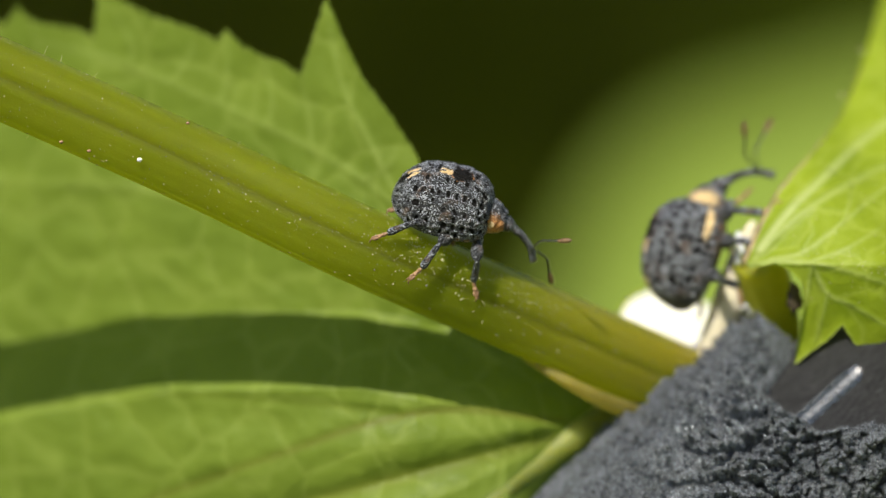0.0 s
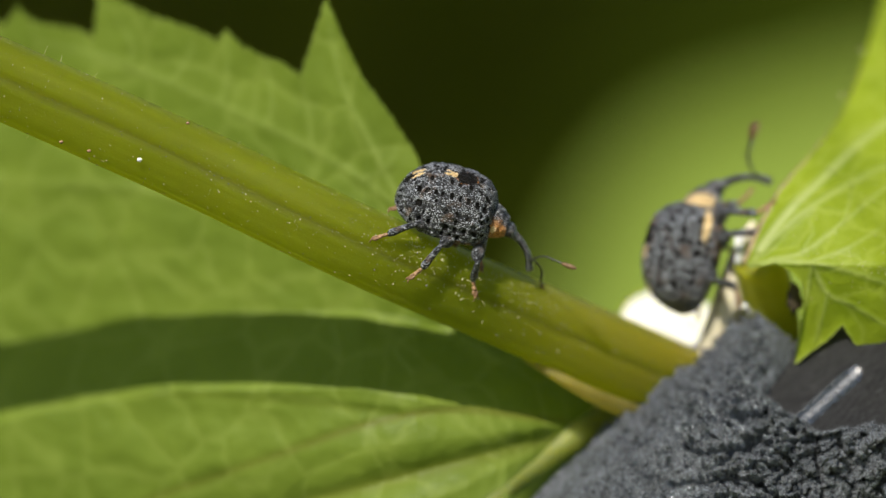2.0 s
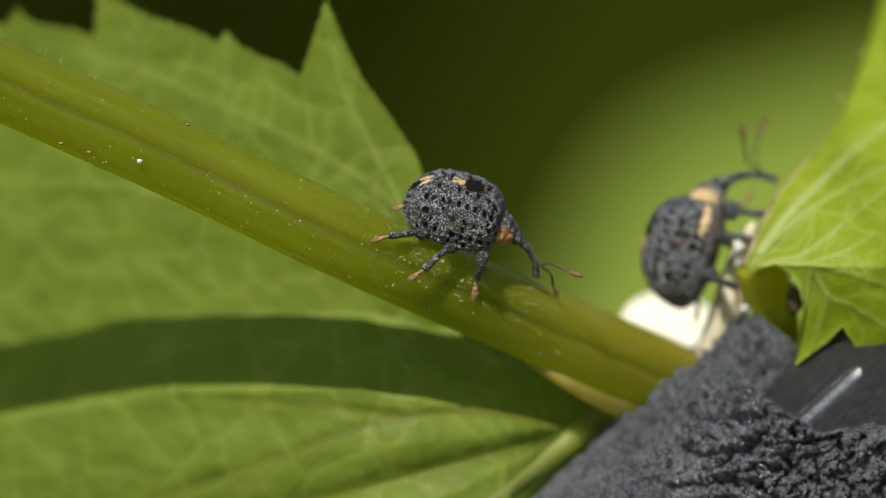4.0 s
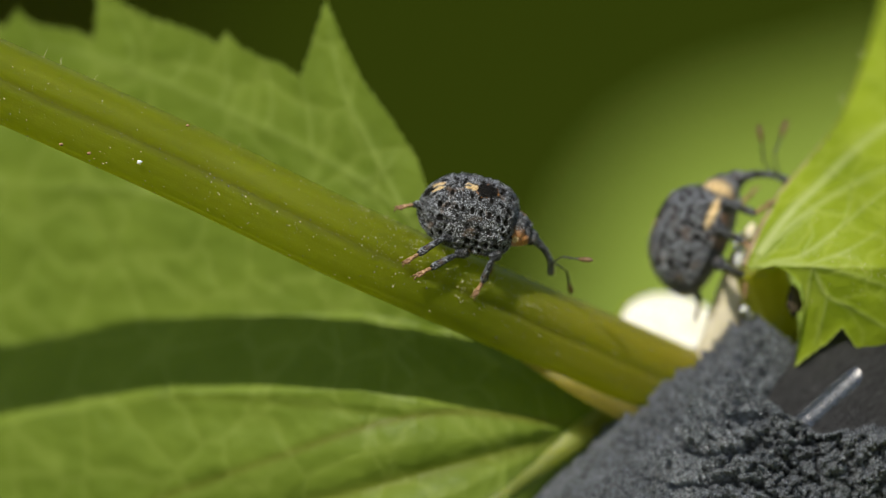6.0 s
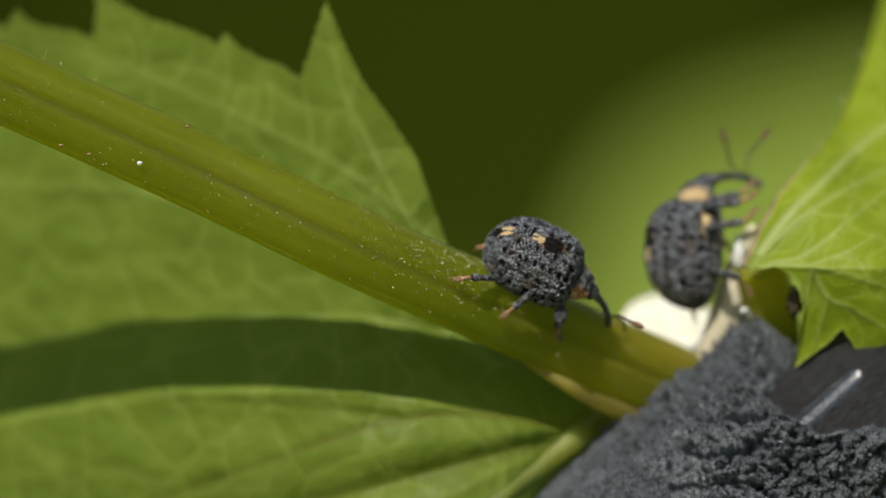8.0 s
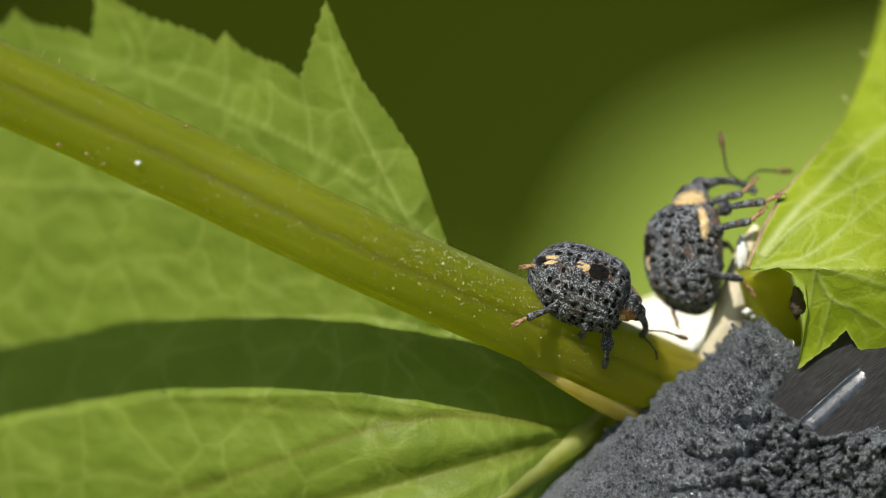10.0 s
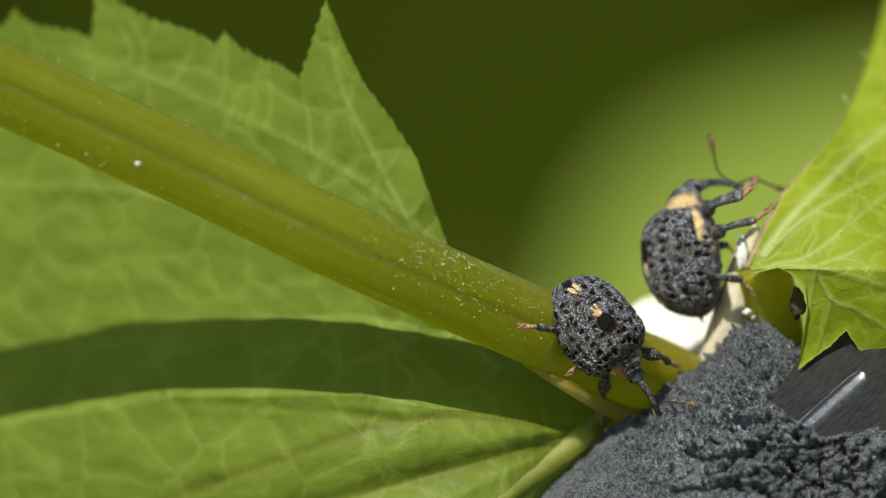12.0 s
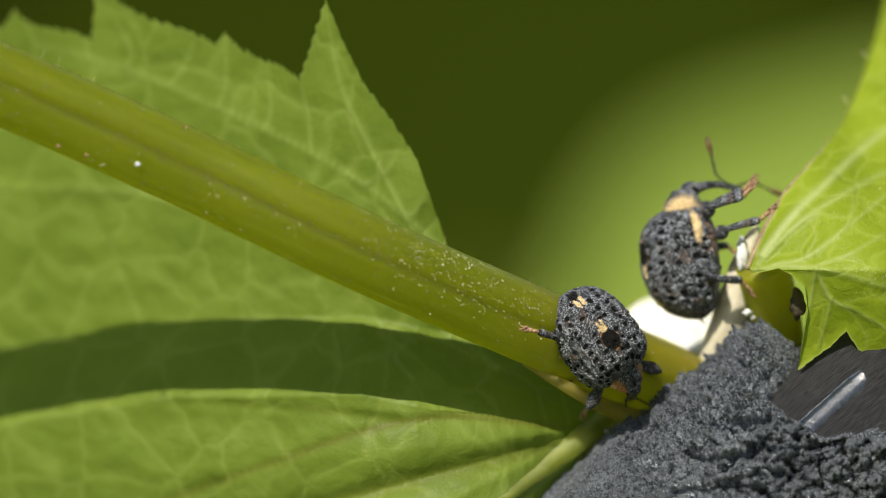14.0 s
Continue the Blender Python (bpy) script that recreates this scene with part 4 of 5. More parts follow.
def elytron_mesh(side, seed, flank=False):
    rng = random.Random(seed)
    rows = 10
    # velvet patches along every second row
    patches = {}
    for r in range(rows):
        x = -1.9
        while x < 1.9:
            step = rng.uniform(0.15, 0.26)
            if r % 2 == 1 and rng.random() < 0.84:
                patches.setdefault(r, []).append((x, x + step * rng.uniform(0.7, 1.1)))
            elif r % 2 == 0 and rng.random() < 0.34:
                patches.setdefault(r, []).append((x, x + step * 0.6))
            x += step + rng.uniform(0.10, 0.20)
    nu, nv = 170, 110
    verts, faces, vel, crm, och = [], [], [], [], []
    for i in range(nu + 1):
        s = 0.5 - 0.5 * math.cos(math.pi * (0.015 + 0.97 * i / nu))
        x = -1.95 + 3.9 * s
        w, h = case_size(s)
        for j in range(nv + 1):
            a = radians(104) * j / nv
            y, z = w * math.sin(a), -0.42 + h * (math.cos(a) if a < math.pi / 2 else math.cos(a) * 0.5)
            n = Vector((0.25 * (x / 1.95), math.sin(a), max(0.0, math.cos(a)))).normalized()
            rowf = j / nv * rows
            r, fr = int(min(rows - 1, rowf)), rowf - int(min(rows - 1, rowf))
            inside = 0.0
            for a0, a1 in patches.get(r, ()):
                if a0 - 0.05 < x < a1 + 0.05:
                    k = min((x - a0), (a1 - x)) / 0.06
                    inside = max(inside, min(1.0, 0.5 + 0.5 * k) * min(1.0, 1.35 - abs(fr - 0.5) * 1.75))
            inside *= 0.84 + 0.85 * noise.noise(Vector((x * 4.0, y * 4.0 * side, z * 4.0 + 7.0)))
            c = max(mark(x, y, -0.02, 0.02, 0.13, 0.15), mark(x, y, -0.24, 0.09, 0.15, 0.05), mark(x + 0.5 * y, y, -1.28, 0.11, 0.20, 0.09))
            if flank:
                c = max(c, mark(x, z, 1.25, -0.20, 0.55, 0.15))
            v = max(inside, 1.5 * mark(x, y, 0.50, 0.0, 0.34, 0.27), mark(x, y, -1.66, 0.0, 0.17, 0.24)) * (1 if c < 0.5 else 0.0)
            o = max(0.38 + 0.4 * noise.noise(Vector((x * 6, y * 6 * side, 3.0))) if abs(mark(x, y, 0.5, 0, 0.37, 0.30) - 0.40) < 0.05 else 0, mark(x, z, 0.9, -0.75, 0.9, 0.10))
            ridge = 0.016 * math.cos(2 * math.pi * fr) - 0.016
            pits = -0.085 * min(1.0, inside)
            rough = 0.046 * noise.noise(Vector((x, y * side, z)) * 5.0) + 0.026 * noise.noise(Vector((x, y * side, z)) * 11.0)
            d = ridge + pits + rough
            d *= min(1.0, w / 0.8)
            verts.append(((x + n.x * d) * MM, side * max(0.0, y + n.y * d + 0.004) * MM, (z + n.z * d) * MM))
            vel.append(v), crm.append(c), och.append(o)
    m = nv + 1
    for i in range(nu):
        for j in range(nv):
            q = (i * m + j, (i + 1) * m + j, (i + 1) * m + j + 1, i * m + j + 1)
            faces.append(q if side > 0 else q[::-1])
    return mesh_of("elytron", verts, faces, SCALES, attributes={"velvet": vel, "cream": crm, "ochre": och})


def scaly(name, v, f, velvet=None, cream=None, ochre=None):
    n = len(v)
    return mesh_of(name, local(v), f, SCALES, attributes={"velvet": velvet or [0.0] * n, "cream": cream or [0.0] * n, "ochre": ochre or [0.0] * n})


def pronotum_mesh(pale):
    path = [(1.40, 0, -0.26), (1.68, 0, -0.28), (1.95, 0, -0.33), (2.18, 0, -0.39), (2.38, 0, -0.45), (2.46, 0, -0.47)]
    line = spline(path, 30)
    rad = [p[0] for p in spline([(0.80,), (0.81,), (0.74,), (0.61,), (0.49,), (0.40,)], 30)]
    v, f, _ = tube_data(line, rad, 56)
    och, crm, vel = [], [], []
    out = []
    for p in v:
        x, y, z = p
        p = np.array(p)
        p[2] = -0.30 + (z + 0.30) * 0.88
        k = 0.03 * noise.noise(Vector(p) * 6.0)
        out.append(p * (1 + k))
        side = abs(y)
        ang = math.degrees(math.atan2(side, z + 0.30))
        flank = max(0.0, 1 - 0.5 * math.hypot((ang - 96) / 56, (x - 1.95) / 0.58))
        och.append(0.0 if pale > 1 else flank)
        pale_flank = max(0.0, 1 - 0.5 * math.hypot((ang - 65) / 62, (x - 1.85) / 0.46))
        small = max(0.0, 1 - 0.5 * math.hypot((ang - 75) / 14, (x - 2.0) / 0.13))
        small *= 0.85
        crm.append(max(pale_flank, 0.9 * max(0.0, 1 - 0.5 * math.hypot((ang - 110) / 40, (x - 1.55) / 0.3))) if pale > 1 else small)
        vel.append(0.55 * max(0.0, 1 - side / 0.5) if z > -0.1 else 0.0)
    return scaly("pronotum", out, f, vel, crm, och)


def snout_mesh():
    line = spline([(0.12, 0, -0.05), (0.52, 0, -0.17), (0.96, 0, -0.46), (1.34, 0, -0.93), (1.56, 0, -1.50)], 34)
    rad = [p[0] for p in spline([(0.25,), (0.17,), (0.125,), (0.12,), (0.145,)], 34)]
    v, f, _ = tube_data(line, rad, 20)
    v = [np.array(p) + np.array(line[i // 20] - np.array(p)) * 0.06 * noise.noise(Vector(p) * 9) for i, p in enumerate(v)]
    return scaly("rostrum", v, f, velvet=[0.40] * len(v))


def antenna_mesh():
    """Thin elbowed antenna with a club; starts at the origin, runs along +x, elbow up."""
    line = spline([(0, 0, 0), (0.25, 0, 0.18), (0.52, 0, 0.30), (0.75, 0, 0.27), (1.05, 0, 0.22)], 22)
    rad = [0.026 + 0.018 * (1 if i % 4 == 0 and i > 10 else 0) for i in range(22)]
    v1, f1, _ = tube_data(line, rad, 8)
    line2 = [(1.03, 0, 0.222), (1.10, 0, 0.213), (1.24, 0, 0.195), (1.36, 0, 0.18), (1.45, 0, 0.168), (1.49, 0, 0.163)]
    v2, f2, _ = tube_data(line2, [0.03, 0.055, 0.076, 0.072, 0.045, 0.012], 10)
    v, f = joined((v1, f1), (v2, f2))
    v = [np.array(p) * 1.36 for p in v]
    return mesh_of("antenna", local(v), f, [WIRE, CLUB], index=[0] * len(f1) + [1] * len(f2))


def femur_mesh(length):
    xs = [0, 0.08, 0.25, 0.5, 0.68, 0.82, 0.94, 1.0]
    rs = [0.10, 0.125, 0.15, 0.21, 0.26, 0.22, 0.14, 0.10]
    line = spline([(x * length, 0, 0.05 * math.sin(x * math.pi)) for x in xs], 26)
    rad = [p[0] for p in spline([(r,) for r in rs], 26)]
    v, f, _ = tube_data(line, rad, 14)
    v = [np.array(p) * (1 + 0.05 * noise.noise(Vector(p) * 9)) for p in v]
    return scaly("femur", v, f, velvet=[0.47] * len(v))


def tibia_mesh(length):
    line = spline([(0, 0, 0), (0.3 * length, 0, 0.04), (0.7 * length, 0, 0.03), (length, 0, 0)], 22)
    rad = [p[0] for p in spline([(0.08,), (0.115,), (0.125,), (0.135,), (0.15,), (0.10,)], 22)]
    v, f, _ = tube_data(line, rad, 12)
    v = [np.array(p) * (1 + 0.05 * noise.noise(Vector(p) * 11)) for p in v]
    return scaly("tibia", v, f, velvet=[0.43] * len(v))


def tarsus_mesh():
    """Three lobed joints and a pair of claws along +x, 0.8 long."""
    pieces = [blob_data((0.12, 0, 0), (0.15, 0.085, 0.075), 6, 10, 0.2, 1), blob_data((0.32, 0, -0.01), (0.13, 0.10, 0.075), 6, 10, 0.2, 2),
              blob_data((0.50, 0.06, -0.02), (0.13, 0.07, 0.06), 6, 8, 0.2, 3), blob_data((0.50, -0.06, -0.02), (0.13, 0.07, 0.06), 6, 8, 0.2, 4)]
    for side in (1, -1):
        v, f, _ = tube_data(spline([(0.52, 0.0, 0.03), (0.66, side * 0.05, 0.02), (0.76, side * 0.09, -0.03), (0.78, side * 0.10, -0.09)], 10), np.linspace(0.045, 0.012, 10), 7)
        pieces.append((v, f))
    v, f = joined(*pieces)
    return mesh_of("tarsus", local(v), f, TARSUS)


FEMUR, TIBIA, FOOT = 1.35, 1.20, 0.70
ELYTRA = {(1, 1): elytron_mesh(1, 21), (-1, 1): elytron_mesh(-1, 22), (1, 2): elytron_mesh(1, 21, True), (-1, 2): elytron_mesh(-1, 22, True)}
FEMUR_MESH, TIBIA_MESH, TARSUS_MESH, SNOUT_MESH, ANTENNA_MESH = femur_mesh(FEMUR), tibia_mesh(TIBIA), tarsus_mesh(), snout_mesh(), antenna_mesh()
NECK = (2.36, 0.0, -0.45)
HIPS = {"front": (1.55, 0.55, -0.95), "middle": (0.75, 0.72, -1.02), "hind": (-0.25, 0.85, -1.02)}


def make_weevil(label, pale):
    root = thing("weevil", label, "weevil", group="weevils on the plant")
    for side in (1, -1):
        child("elytron", ELYTRA[side, pale], root, "grey scaled wing case with black velvet patches")
    verts, faces = [], []
    n, seg = 40, 36
    for i in range(n + 1):
        s = 0.5 - 0.5 * math.cos(math.pi * (0.02 + 0.96 * i / n))
        w, h = case_size(s)
        for j in range(seg + 1):
            a = math.pi * (j / seg - 0.5)
            verts.append((-1.93 + 3.86 * s, 0.96 * w * math.sin(a), -0.46 - 0.40 * h * math.cos(a) + 0.02 * noise.noise(Vector((s * 30, a * 9, 3)))))
    for i in range(n):
        for j in range(seg):
            k = i * (seg + 1) + j
            faces.append((k, k + 1, k + seg + 2, k + seg + 1))
    child("abdomen", scaly("abdomen", verts, faces, ochre=[0.45 if abs(v[1]) > 0.9 and v[0] > 0 else 0.0 for v in verts]), root)
    child("pronotum", pronotum_mesh(pale), root, "pale cream collar" if pale > 1 else "dark collar with rusty orange sides")
    v, f = blob_data((0.14, 0, -0.02), (0.40, 0.33, 0.33), 14, 20, 0.08, 5)
    head = child("head", scaly("head", v, f, velvet=[0.42] * len(v)), root, "small black head")
    head.location = Vector(NECK) * MM
    child("rostrum", SNOUT_MESH, head, "long curved black snout")
    for side in (1, -1):
        v, f = blob_data((0.26, side * 0.28, -0.06), (0.11, 0.07, 0.13), 8, 12)
        child("eye", mesh_of("eye", local(v), f, EYE), head, "glossy black eye")
    feelers = {}
    for side in (1, -1):
        feelers[side] = child("antenna", ANTENNA_MESH, head, "thin elbowed antenna with a brown club")
    legs = {}
    for which in HIPS:
        for side in (1, -1):
            legs[which, side] = (child("femur", FEMUR_MESH, root), child("tibia", TIBIA_MESH, root), child("tarsus", TARSUS_MESH, root, "reddish brown foot"))
    return root, head, feelers, legs


walker = make_weevil("grey-black weevil with cream marks, walking down a stem", 1)
climber = make_weevil("grey-black weevil with a cream collar, clinging beside a leaf", 2)


def body_pose(place, heading, tilt, away=0.0):
    """heading: degrees up from the x axis in the upright plane; away: degrees that the nose turns back; tilt: degrees by which the back leans to the camera."""
    a, b, r = radians(heading), radians(away), radians(tilt)
    fwd = Vector((math.cos(a) * math.cos(b), math.sin(b), math.sin(a) * math.cos(b)))
    back = Vector((-math.sin(a), 0, math.cos(a))) * math.cos(r) + Vector((0, -1, 0)) * math.sin(r)
    back = (back - fwd * back.dot(fwd)).normalized()
    left = back.cross(fwd)
    m = Matrix((fwd, left, back)).transposed().to_4x4()
    m.translation = at(*place)
    return m


def between(rows, t):
    """Values of rows (t, ...) at t, eased between two rows."""
    if t <= rows[0][0]:
        return rows[0][1:]
    for p, q in zip(rows, rows[1:]):
        if t <= q[0]:
            k = (t - p[0]) / (q[0] - p[0])
            return tuple(a + (b - a) * k for a, b in zip(p[1:], q[1:]))
    return rows[-1][1:]


def bone(start, end, up):
    """Pose of a limb that runs along +x from start to end, its +z towards up."""
    x = (end - start).normalized()
    z = (up - x * up.dot(x)).normalized()
    y = z.cross(x)
    m = Matrix((x, y, z)).transposed().to_4x4()
    m.translation = start * MM
    return m


def leg_poses(root, hip, foot, lift):
    """Poses of femur, tibia and tarsus in body space for a foot at a plan point."""
    f = (root.inverted() @ at(*foot)) / MM
    h = Vector(hip)
    up = Vector((0, 0, 1))
    out = Vector((f.x - h.x, f.y - h.y, 0))
    out = out.normalized() if out.length > 1e-6 else Vector((0, 1, 0))
    near = (root.to_3x3().inverted() @ Vector((0, -1, 0))).normalized()
    ankle = f - out * FOOT * 0.85 + up * (0.10 + lift) + near * 0.42
    v = ankle - h
    d = min(max(v.length, 0.45), (FEMUR + TIBIA) * 0.985)
    v = v.normalized()
    ankle = h + v * d
    c = (FEMUR ** 2 + d ** 2 - TIBIA ** 2) / (2 * FEMUR * d)
    c = max(-1.0, min(1.0, c))
    bend = up + near * 0.8
    side = (bend - v * bend.dot(v)).normalized()
    knee = h + v * (FEMUR * c) + side * (FEMUR * math.sqrt(1 - c * c))
    toe = ankle + (f - ankle).normalized() * FOOT
    return bone(h, knee, up), bone(knee, ankle, up), bone(ankle, toe, up)


def run_weevil(weevil, bodies, pitches, feelers, feet, times, settle, size=1.0):
    """Keys a weevil: body rows (t, place, heading, tilt, away), head pitch rows, antenna rows, foot rows."""
    root, head, antennae, legs = weevil
    root.scale = (size, size, size)
    flat = [(t, *settle(p), h, r, b) for t, p, h, r, b in bodies]
    poses = []
    for t in times:
        x, y, z, h, r, b = between(flat, t)
        poses.append((t, body_pose((x, y, z), h, r, b)))
    walk(root, poses)
    rows = []
    for t in times:
        up, turn = between(pitches, t)
        rows.append((t, Matrix.Translation(Vector(NECK) * MM) @ pose(0, 0, 0, 0, -up, turn)))
    walk(head, rows)
    for side in (1, -1):
        rows = []
        for t in times:
            rise, swing = between(feelers[side], t)
            rows.append((t, pose(1.38 * MM, side * 0.12 * MM, -1.04 * MM, 0, -rise, side * swing)))
        walk(antennae[side], rows)
    for (which, side), bones in legs.items():
        hip = HIPS[which]
        hip = (hip[0], side * hip[1], hip[2])
        plan = [(t, *settle(p), 0.0) for t, p in feet[which, side]]
        made = [[], [], []]
        for t, m in poses:
            x, y, z, _ = between(plan, t)
            speed = max((math.dist(p[1:4], q[1:4]) / max(q[0] - p[0], 0.05) for p, q in zip(plan, plan[1:]) if p[0] < t < q[0]), default=0)
            for k, q in enumerate(leg_poses(m @ Matrix.Scale(size, 4), hip, (x, y, z), min(0.25, speed * 0.04))):
                made[k].append((t, q))
        for limb, rows in zip(bones, made):
            walk(limb, rows)


TIMES = [0.0, 0.5, 1.0, 1.5, 2.0, 2.5, 3.0, 3.7, 4.5, 5.3, 5.5, 5.8, 6.0, 6.25, 6.5, 6.8, 7.0, 7.3, 7.5, 7.8, 8.0, 8.2, 8.6, 9.0, 9.4, 9.8, 10.1,
         10.3, 10.5, 10.8, 11.0, 11.3, 11.5, 11.8, 12.0, 12.3, 12.5, 12.8, 13.0, 13.3, 13.5, 13.8, 14.0]


def motions():
    walk(lightening_leaf, [(t, pose(-0.002, 0.42, 0, 0, turn, 0)) for t, turn in ((0, 10.6), (1.0, 10.2), (2.0, 9.3), (3.0, 8.2), (4.3, 6.4), (5.5, 4.2), (6.5, 2.0), (7.2, 0.6), (8.2, 0.0), (10.3, 0.2), (12.0, 0.1), (14.0, 0.3))])
    body = [
        (0.0, (0.02, 0.70, 1.94), -14, 41, 0), (1.0, (0.04, 0.70, 1.92), -15, 41, 0), (1.5, (0.11, 0.70, 1.87), -16, 40, 0), (2.0, (0.15, 0.70, 1.85), -17, 40, 0), (2.5, (0.24, 0.70, 1.79), -19, 41, 0),
        (3.0, (0.37, 0.70, 1.69), -19, 41, 0), (5.5, (0.52, 0.70, 1.58), -16, 43, 0), (6.0, (0.98, 0.70, 1.54), -15, 47, 0), (6.5, (1.16, 0.70, 1.49), -8, 51, 0), (6.8, (1.81, 0.70, 1.10), -9, 51, 0),
        (7.0, (2.18, 0.70, 0.89), -10, 51, 0), (7.3, (2.80, 0.70, 0.42), -15, 53, 0), (7.5, (3.08, 0.70, 0.19), -18, 54, 0), (7.8, (3.21, 0.70, -0.02), -22, 56, 0), (8.0, (3.47, 0.70, -0.17), -25, 58, 0), (8.2, (3.77, 0.70, -0.47), -28, 60, 0),
        (10.3, (5.39, 0.70, -1.22), -20, 63, 3), (10.5, (5.39, 0.70, -1.16), -14, 63, 3), (10.8, (5.54, 0.70, -1.43), -20, 64, 3), (11.0, (5.60, 0.70, -1.71), -24, 65, 3), (11.3, (5.48, 0.60, -1.77), -26, 67, 0),
        (11.5, (5.52, 0.60, -1.92), -31, 70, -4), (11.8, (5.63, 0.50, -2.50), -50, 75, -6), (12.0, (5.69, 0.50, -2.56), -50, 76, -6), (12.3, (5.69, 0.50, -2.58), -47, 76, -6), (12.5, (5.82, 0.50, -2.43), -43, 76, -6),
        (13.0, (5.86, 0.50, -2.51), -43, 76, -6), (13.5, (6.08, 0.50, -2.65), -38, 76, -6), (13.8, (5.95, 0.50, -2.86), -47, 76, -2), (14.0, (5.80, 0.50, -3.01), -53, 77, 0)]
    pitches = [(0, 0, 0), (3.0, -6, 0), (5.5, 0, 0), (6.0, -8, 0), (6.5, -18, 0), (7.0, -4, 0), (7.5, 2, 0), (8.2, -12, 0), (10.3, -30, 0), (10.6, -26, 0), (11, -8, 0), (11.5, 10, 0), (12.5, 14, 0), (13.5, 14, 0), (13.8, -20, 0), (14.0, -42, 0)]
    feelers = {-1: [(0, 38, 15), (1.5, 25, 15), (3, 5, 15), (5.5, 36, 15), (6.0, 42, 15), (6.5, 48, 20), (7.0, 68, 20), (7.5, 45, 20), (8.2, 45, 25), (10.3, -40, 20), (11.0, -35, 20), (12.5, -35, 30), (13.5, -30, 30), (14, -20, 30)],
               1: [(0, -62, 10), (1.5, -66, 10), (3, -66, 10), (5.5, -45, 10), (6.0, -55, 10), (6.5, -45, 10), (7.0, -85, 20), (7.5, -75, 20), (8.2, -50, 25), (10.3, 5, 20), (11.0, 10, 20), (12.5, 35, 40), (13.5, 35, 40), (14, -10, 30)]}
    feet = {
        ("hind", -1): [(0, (-2.66, -0.21, 0.41)), (5.7, (-2.61, -0.21, 0.40)), (6.0, (-1.42, 0.02, -0.40)), (6.55, (-1.44, 0.01, -0.47)), (6.8, (-0.11, 0.27, -0.90)), (7.8, (0.00, 0.29, -1.08)), (8.0, (0.34, 0.36, -1.05)), (8.2, (1.48, 0.58, -1.94)),
                       (9.0, (1.48, 0.58, -1.95)), (9.4, (2.66, 0.81, -2.77)), (14.0, (2.76, 0.83, -2.76))],
        ("middle", -1): [(0, (-1.20, 0.06, -1.07)), (6.2, (-1.20, 0.06, -1.02)), (6.5, (0.43, 0.37, -1.59)), (6.8, (0.43, 0.37, -1.59)), (7.0, (2.20, 0.73, -2.71)), (8.2, (2.26, 0.73, -2.43)), (9.3, (2.25, 0.73, -2.42)), (9.7, (5.22, 1.39, -3.75)),
                         (11.0, (5.08, 1.34, -3.86)), (11.3, (4.65, 2.74, -5.05)), (11.6, (4.66, 1.55, -4.68)), (12.5, (4.77, 1.62, -4.76)), (14.0, (4.68, 2.34, -5.01))],
        ("front", -1): [(0, (1.27, 0.54, -1.70)), (3.0, (1.21, 0.52, -1.65)), (6.25, (1.25, 0.53, -1.60)), (6.5, (3.63, 0.99, -2.74)), (6.8, (3.15, 0.90, -2.45)), (7.05, (3.19, 0.91, -2.50)), (7.3, (4.71, 1.21, -3.71)), (7.8, (4.45, 1.15, -3.31)), (8.2, (4.54, 1.17, -3.43)),
                        (9.4, (4.53, 1.16, -3.42)), (9.7, (6.15, 1.85, -4.99)), (10.3, (6.15, 1.84, -4.99)), (10.5, (7.02, 2.02, -4.16)), (10.8, (8.11, 0.86, -5.75)), (11.3, (8.21, -0.11, -6.20)), (11.5, (7.28, 1.56, -6.26)), (11.8, (6.72, 0.77, -7.03)),
                        (12.0, (6.15, 3.25, -6.74)), (12.3, (6.86, -0.03, -7.35)), (13.5, (6.96, -0.31, -7.48)), (13.8, (6.24, 3.28, -7.23)), (14.0, (5.31, 2.96, -6.38))],
        ("hind", 1): [(0, (-2.03, 1.20, 1.49)), (6.1, (-1.82, 1.20, 1.67)), (6.5, (-0.99, 1.30, 0.99)), (7.2, (-0.39, 1.30, 0.92)), (7.45, (0.82, 1.50, 0.47)), (7.8, (1.21, 1.60, 0.15)), (8.2, (1.34, 1.60, 0.22)), (9.0, (1.34, 1.60, 0.23)), (9.4, (2.94, 2.00, -0.57)), (11.1, (2.89, 2.00, -0.53)), (11.5, (4.98, 1.40, -0.20)),
                      (11.9, (4.34, 2.00, -1.87)), (14.0, (4.45, 2.00, -1.95))],
        ("middle", 1): [(0, (0.35, 1.60, 0.24)), (6.0, (0.67, 1.60, 0.11)), (6.5, (1.43, 1.80, -0.20)), (7.2, (2.52, 2.00, -0.73)), (8.2, (3.83, 2.20, -1.26)), (10.3, (6.00, 2.60, -2.44)), (11.5, (6.43, 2.60, -3.08)), (12.0, (7.08, 2.60, -3.73)), (14.0, (7.19, 2.60, -3.81))],
        ("front", 1): [(0, (1.31, 0.73, -0.62)), (6.0, (1.75, 0.86, -0.75)), (6.6, (2.40, 1.04, -0.95)), (7.2, (3.70, 1.32, -1.48)), (8.2, (4.90, 1.68, -1.91)), (10.3, (7.07, 2.25, -3.09)), (11.0, (7.94, 2.36, -4.17)), (11.8, (8.84, 2.73, -4.17)), (12.4, (9.74, 0.30, -4.57)), (13.6, (9.73, 0.26, -4.60)),
                       (13.9, (8.43, 2.52, -4.58)), (14.0, (8.43, 2.52, -4.58))]}
    run_weevil(walker, body, pitches, feelers, feet, TIMES, sunk)

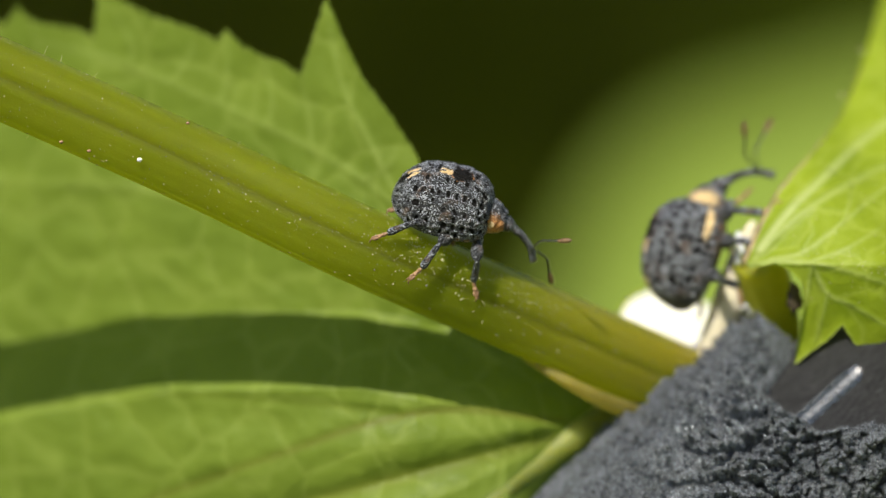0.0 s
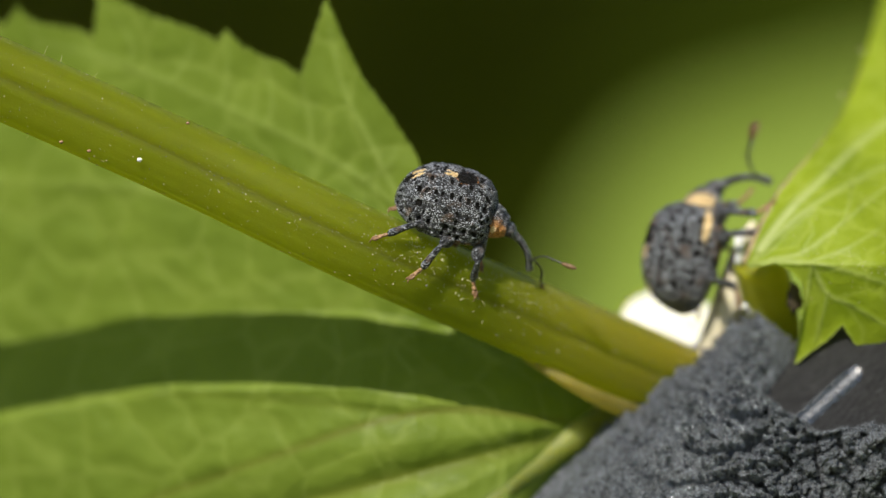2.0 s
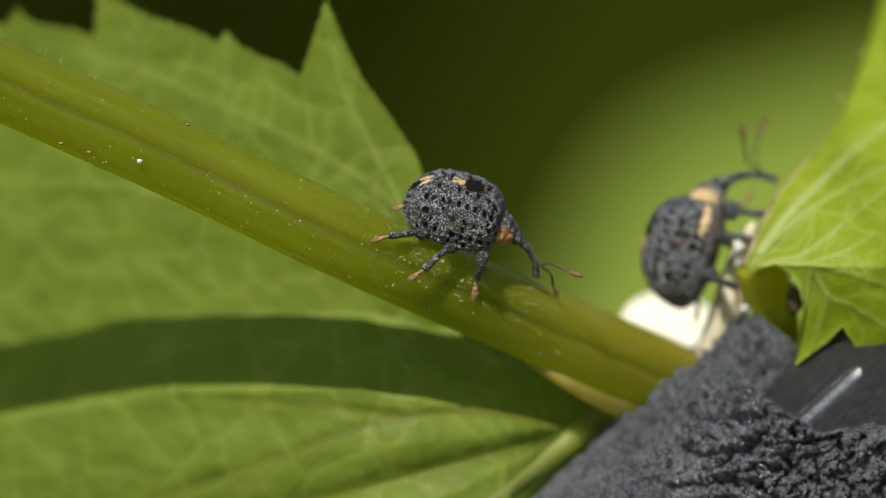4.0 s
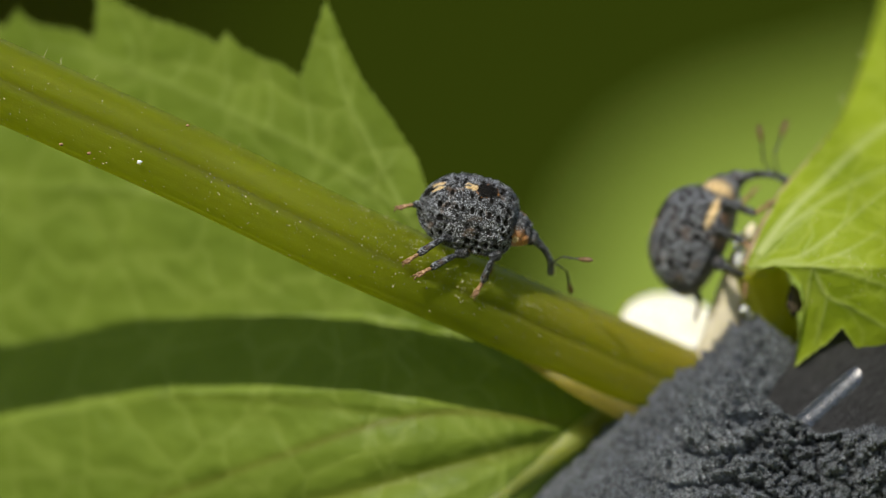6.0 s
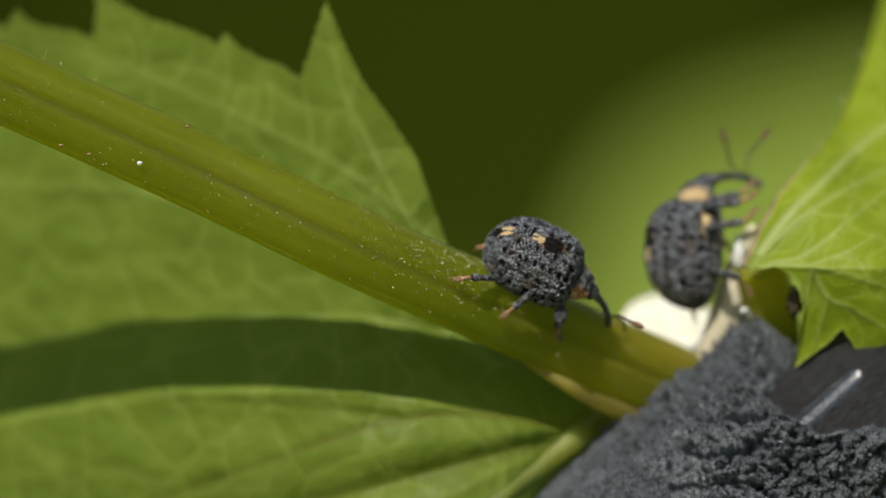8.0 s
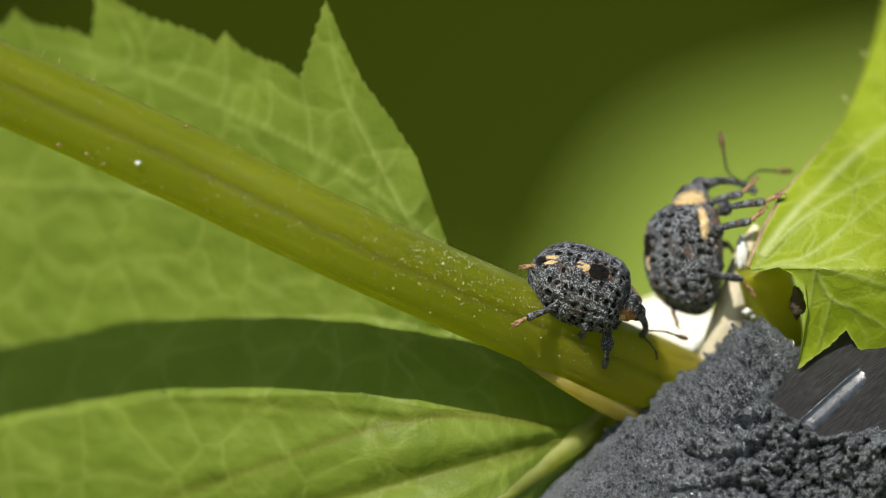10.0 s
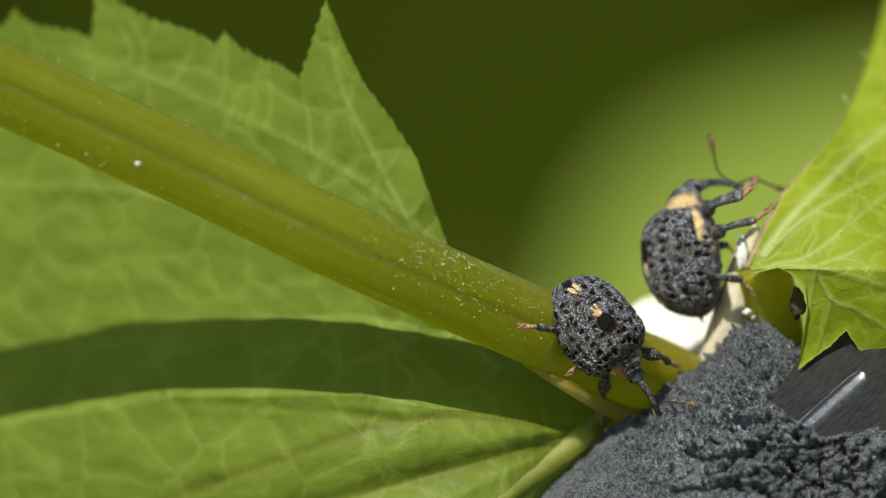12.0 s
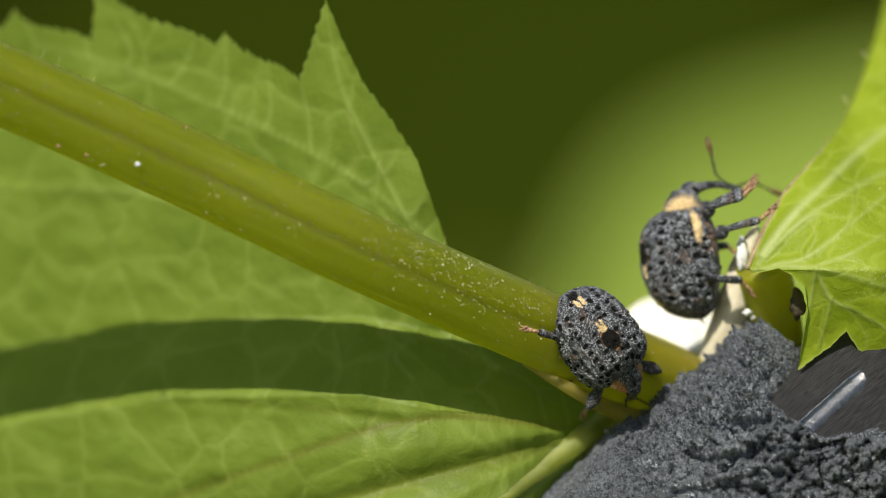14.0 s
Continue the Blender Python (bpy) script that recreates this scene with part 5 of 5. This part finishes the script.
    body = [
        (0.0, (9.50, 6.00, -0.18), 73, 14, 0), (1.5, (9.52, 6.00, -0.29), 75, 14, 0), (3.0, (9.46, 6.00, -0.41), 80, 14, 0), (4.3, (9.50, 6.00, 0.07), 70, 6, 0), (5.3, (9.61, 6.00, 0.81), 52, -24, -24), (5.5, (9.64, 6.00, 0.68), 54, -20, -22),
        (6.0, (9.84, 6.00, 0.45), 66, 2, -4), (6.5, (9.73, 6.00, 0.20), 76, 12, 0), (7.5, (9.64, 6.00, 0.01), 84, 16, 0), (8.2, (9.57, 6.00, -0.09), 88, 18, 0), (10.3, (9.49, 6.00, -0.26), 92, 18, 0), (11.0, (9.44, 6.00, -0.32), 96, 18, 0),
        (14.0, (9.37, 6.00, -0.40), 97, 18, 0)]
    pitches = [(0, -14, 0), (3.0, -26, 0), (5.3, -12, 0), (6.0, -24, 0), (6.5, -16, 0), (7.0, -28, 0), (8.2, -45, 0), (10.3, -50, 0), (14.0, -53, 0)]
    feelers = {-1: [(0, 45, 25), (1.5, 20, 20), (3, 70, 20), (5.3, 35, 15), (6.5, 85, 10), (7.5, 70, 10), (11, 68, 10), (14, 70, 15)],
               1: [(0, 5, 20), (1.5, 10, 20), (3, 45, 20), (5.3, 0, 15), (6.5, 60, 10), (7.5, 20, 10), (11, -55, 10), (14, -55, 15)]}
    feet = {
        ("front", -1): [(0, (12.86, 4.20, 1.65)), (3.0, (12.48, 4.20, 1.62)), (5.3, (13.76, 4.00, 1.46)), (6.0, (12.46, 4.20, 1.66)), (6.5, (13.50, 4.00, 1.41)), (7.0, (13.50, 4.00, 1.41)), (7.5, (12.02, 4.20, 1.91)), (8.2, (11.91, 4.20, 2.25)), (10.3, (12.99, 4.20, 2.16)), (11.5, (13.10, 4.20, 2.13)), (12.0, (11.89, 4.20, 2.51)), (14.0, (11.89, 4.20, 2.53))],
        ("middle", -1): [(0, (12.90, 3.60, 0.24)), (2.0, (12.77, 4.00, 0.90)), (5.3, (12.33, 4.00, 0.09)), (6.5, (11.59, 4.40, 0.35)), (8.0, (12.02, 4.20, 1.47)), (11.0, (12.33, 4.20, 1.55)), (14.0, (12.55, 4.20, 1.58))],
        ("hind", -1): [(0, (11.67, 4.80, -1.92)), (5.3, (11.40, 4.80, -2.11)), (6.5, (12.14, 4.40, -0.97)), (8.0, (11.94, 4.60, -1.43)), (14.0, (11.92, 4.60, -1.43))],
        ("front", 1): [(0, (11.90, 5.60, 2.13)), (5.3, (12.12, 5.60, 2.09)), (8.2, (11.99, 5.40, 2.60)), (14.0, (11.96, 5.20, 2.77))],
        ("middle", 1): [(0, (11.51, 6.40, -0.20)), (14.0, (11.49, 6.40, 0.00))],
        ("hind", 1): [(0, (10.18, 6.60, -2.66)), (8.2, (9.95, 6.40, -2.63)), (10.3, (9.06, 6.00, -2.89)), (11.3, (9.06, 6.00, -2.88)), (12.0, (10.15, 6.40, -2.59)), (14.0, (10.15, 6.40, -2.57))]}
    run_weevil(climber, body, pitches, feelers, feet, TIMES, lambda p: deeper(p, 1.0), 1.12)


motions()
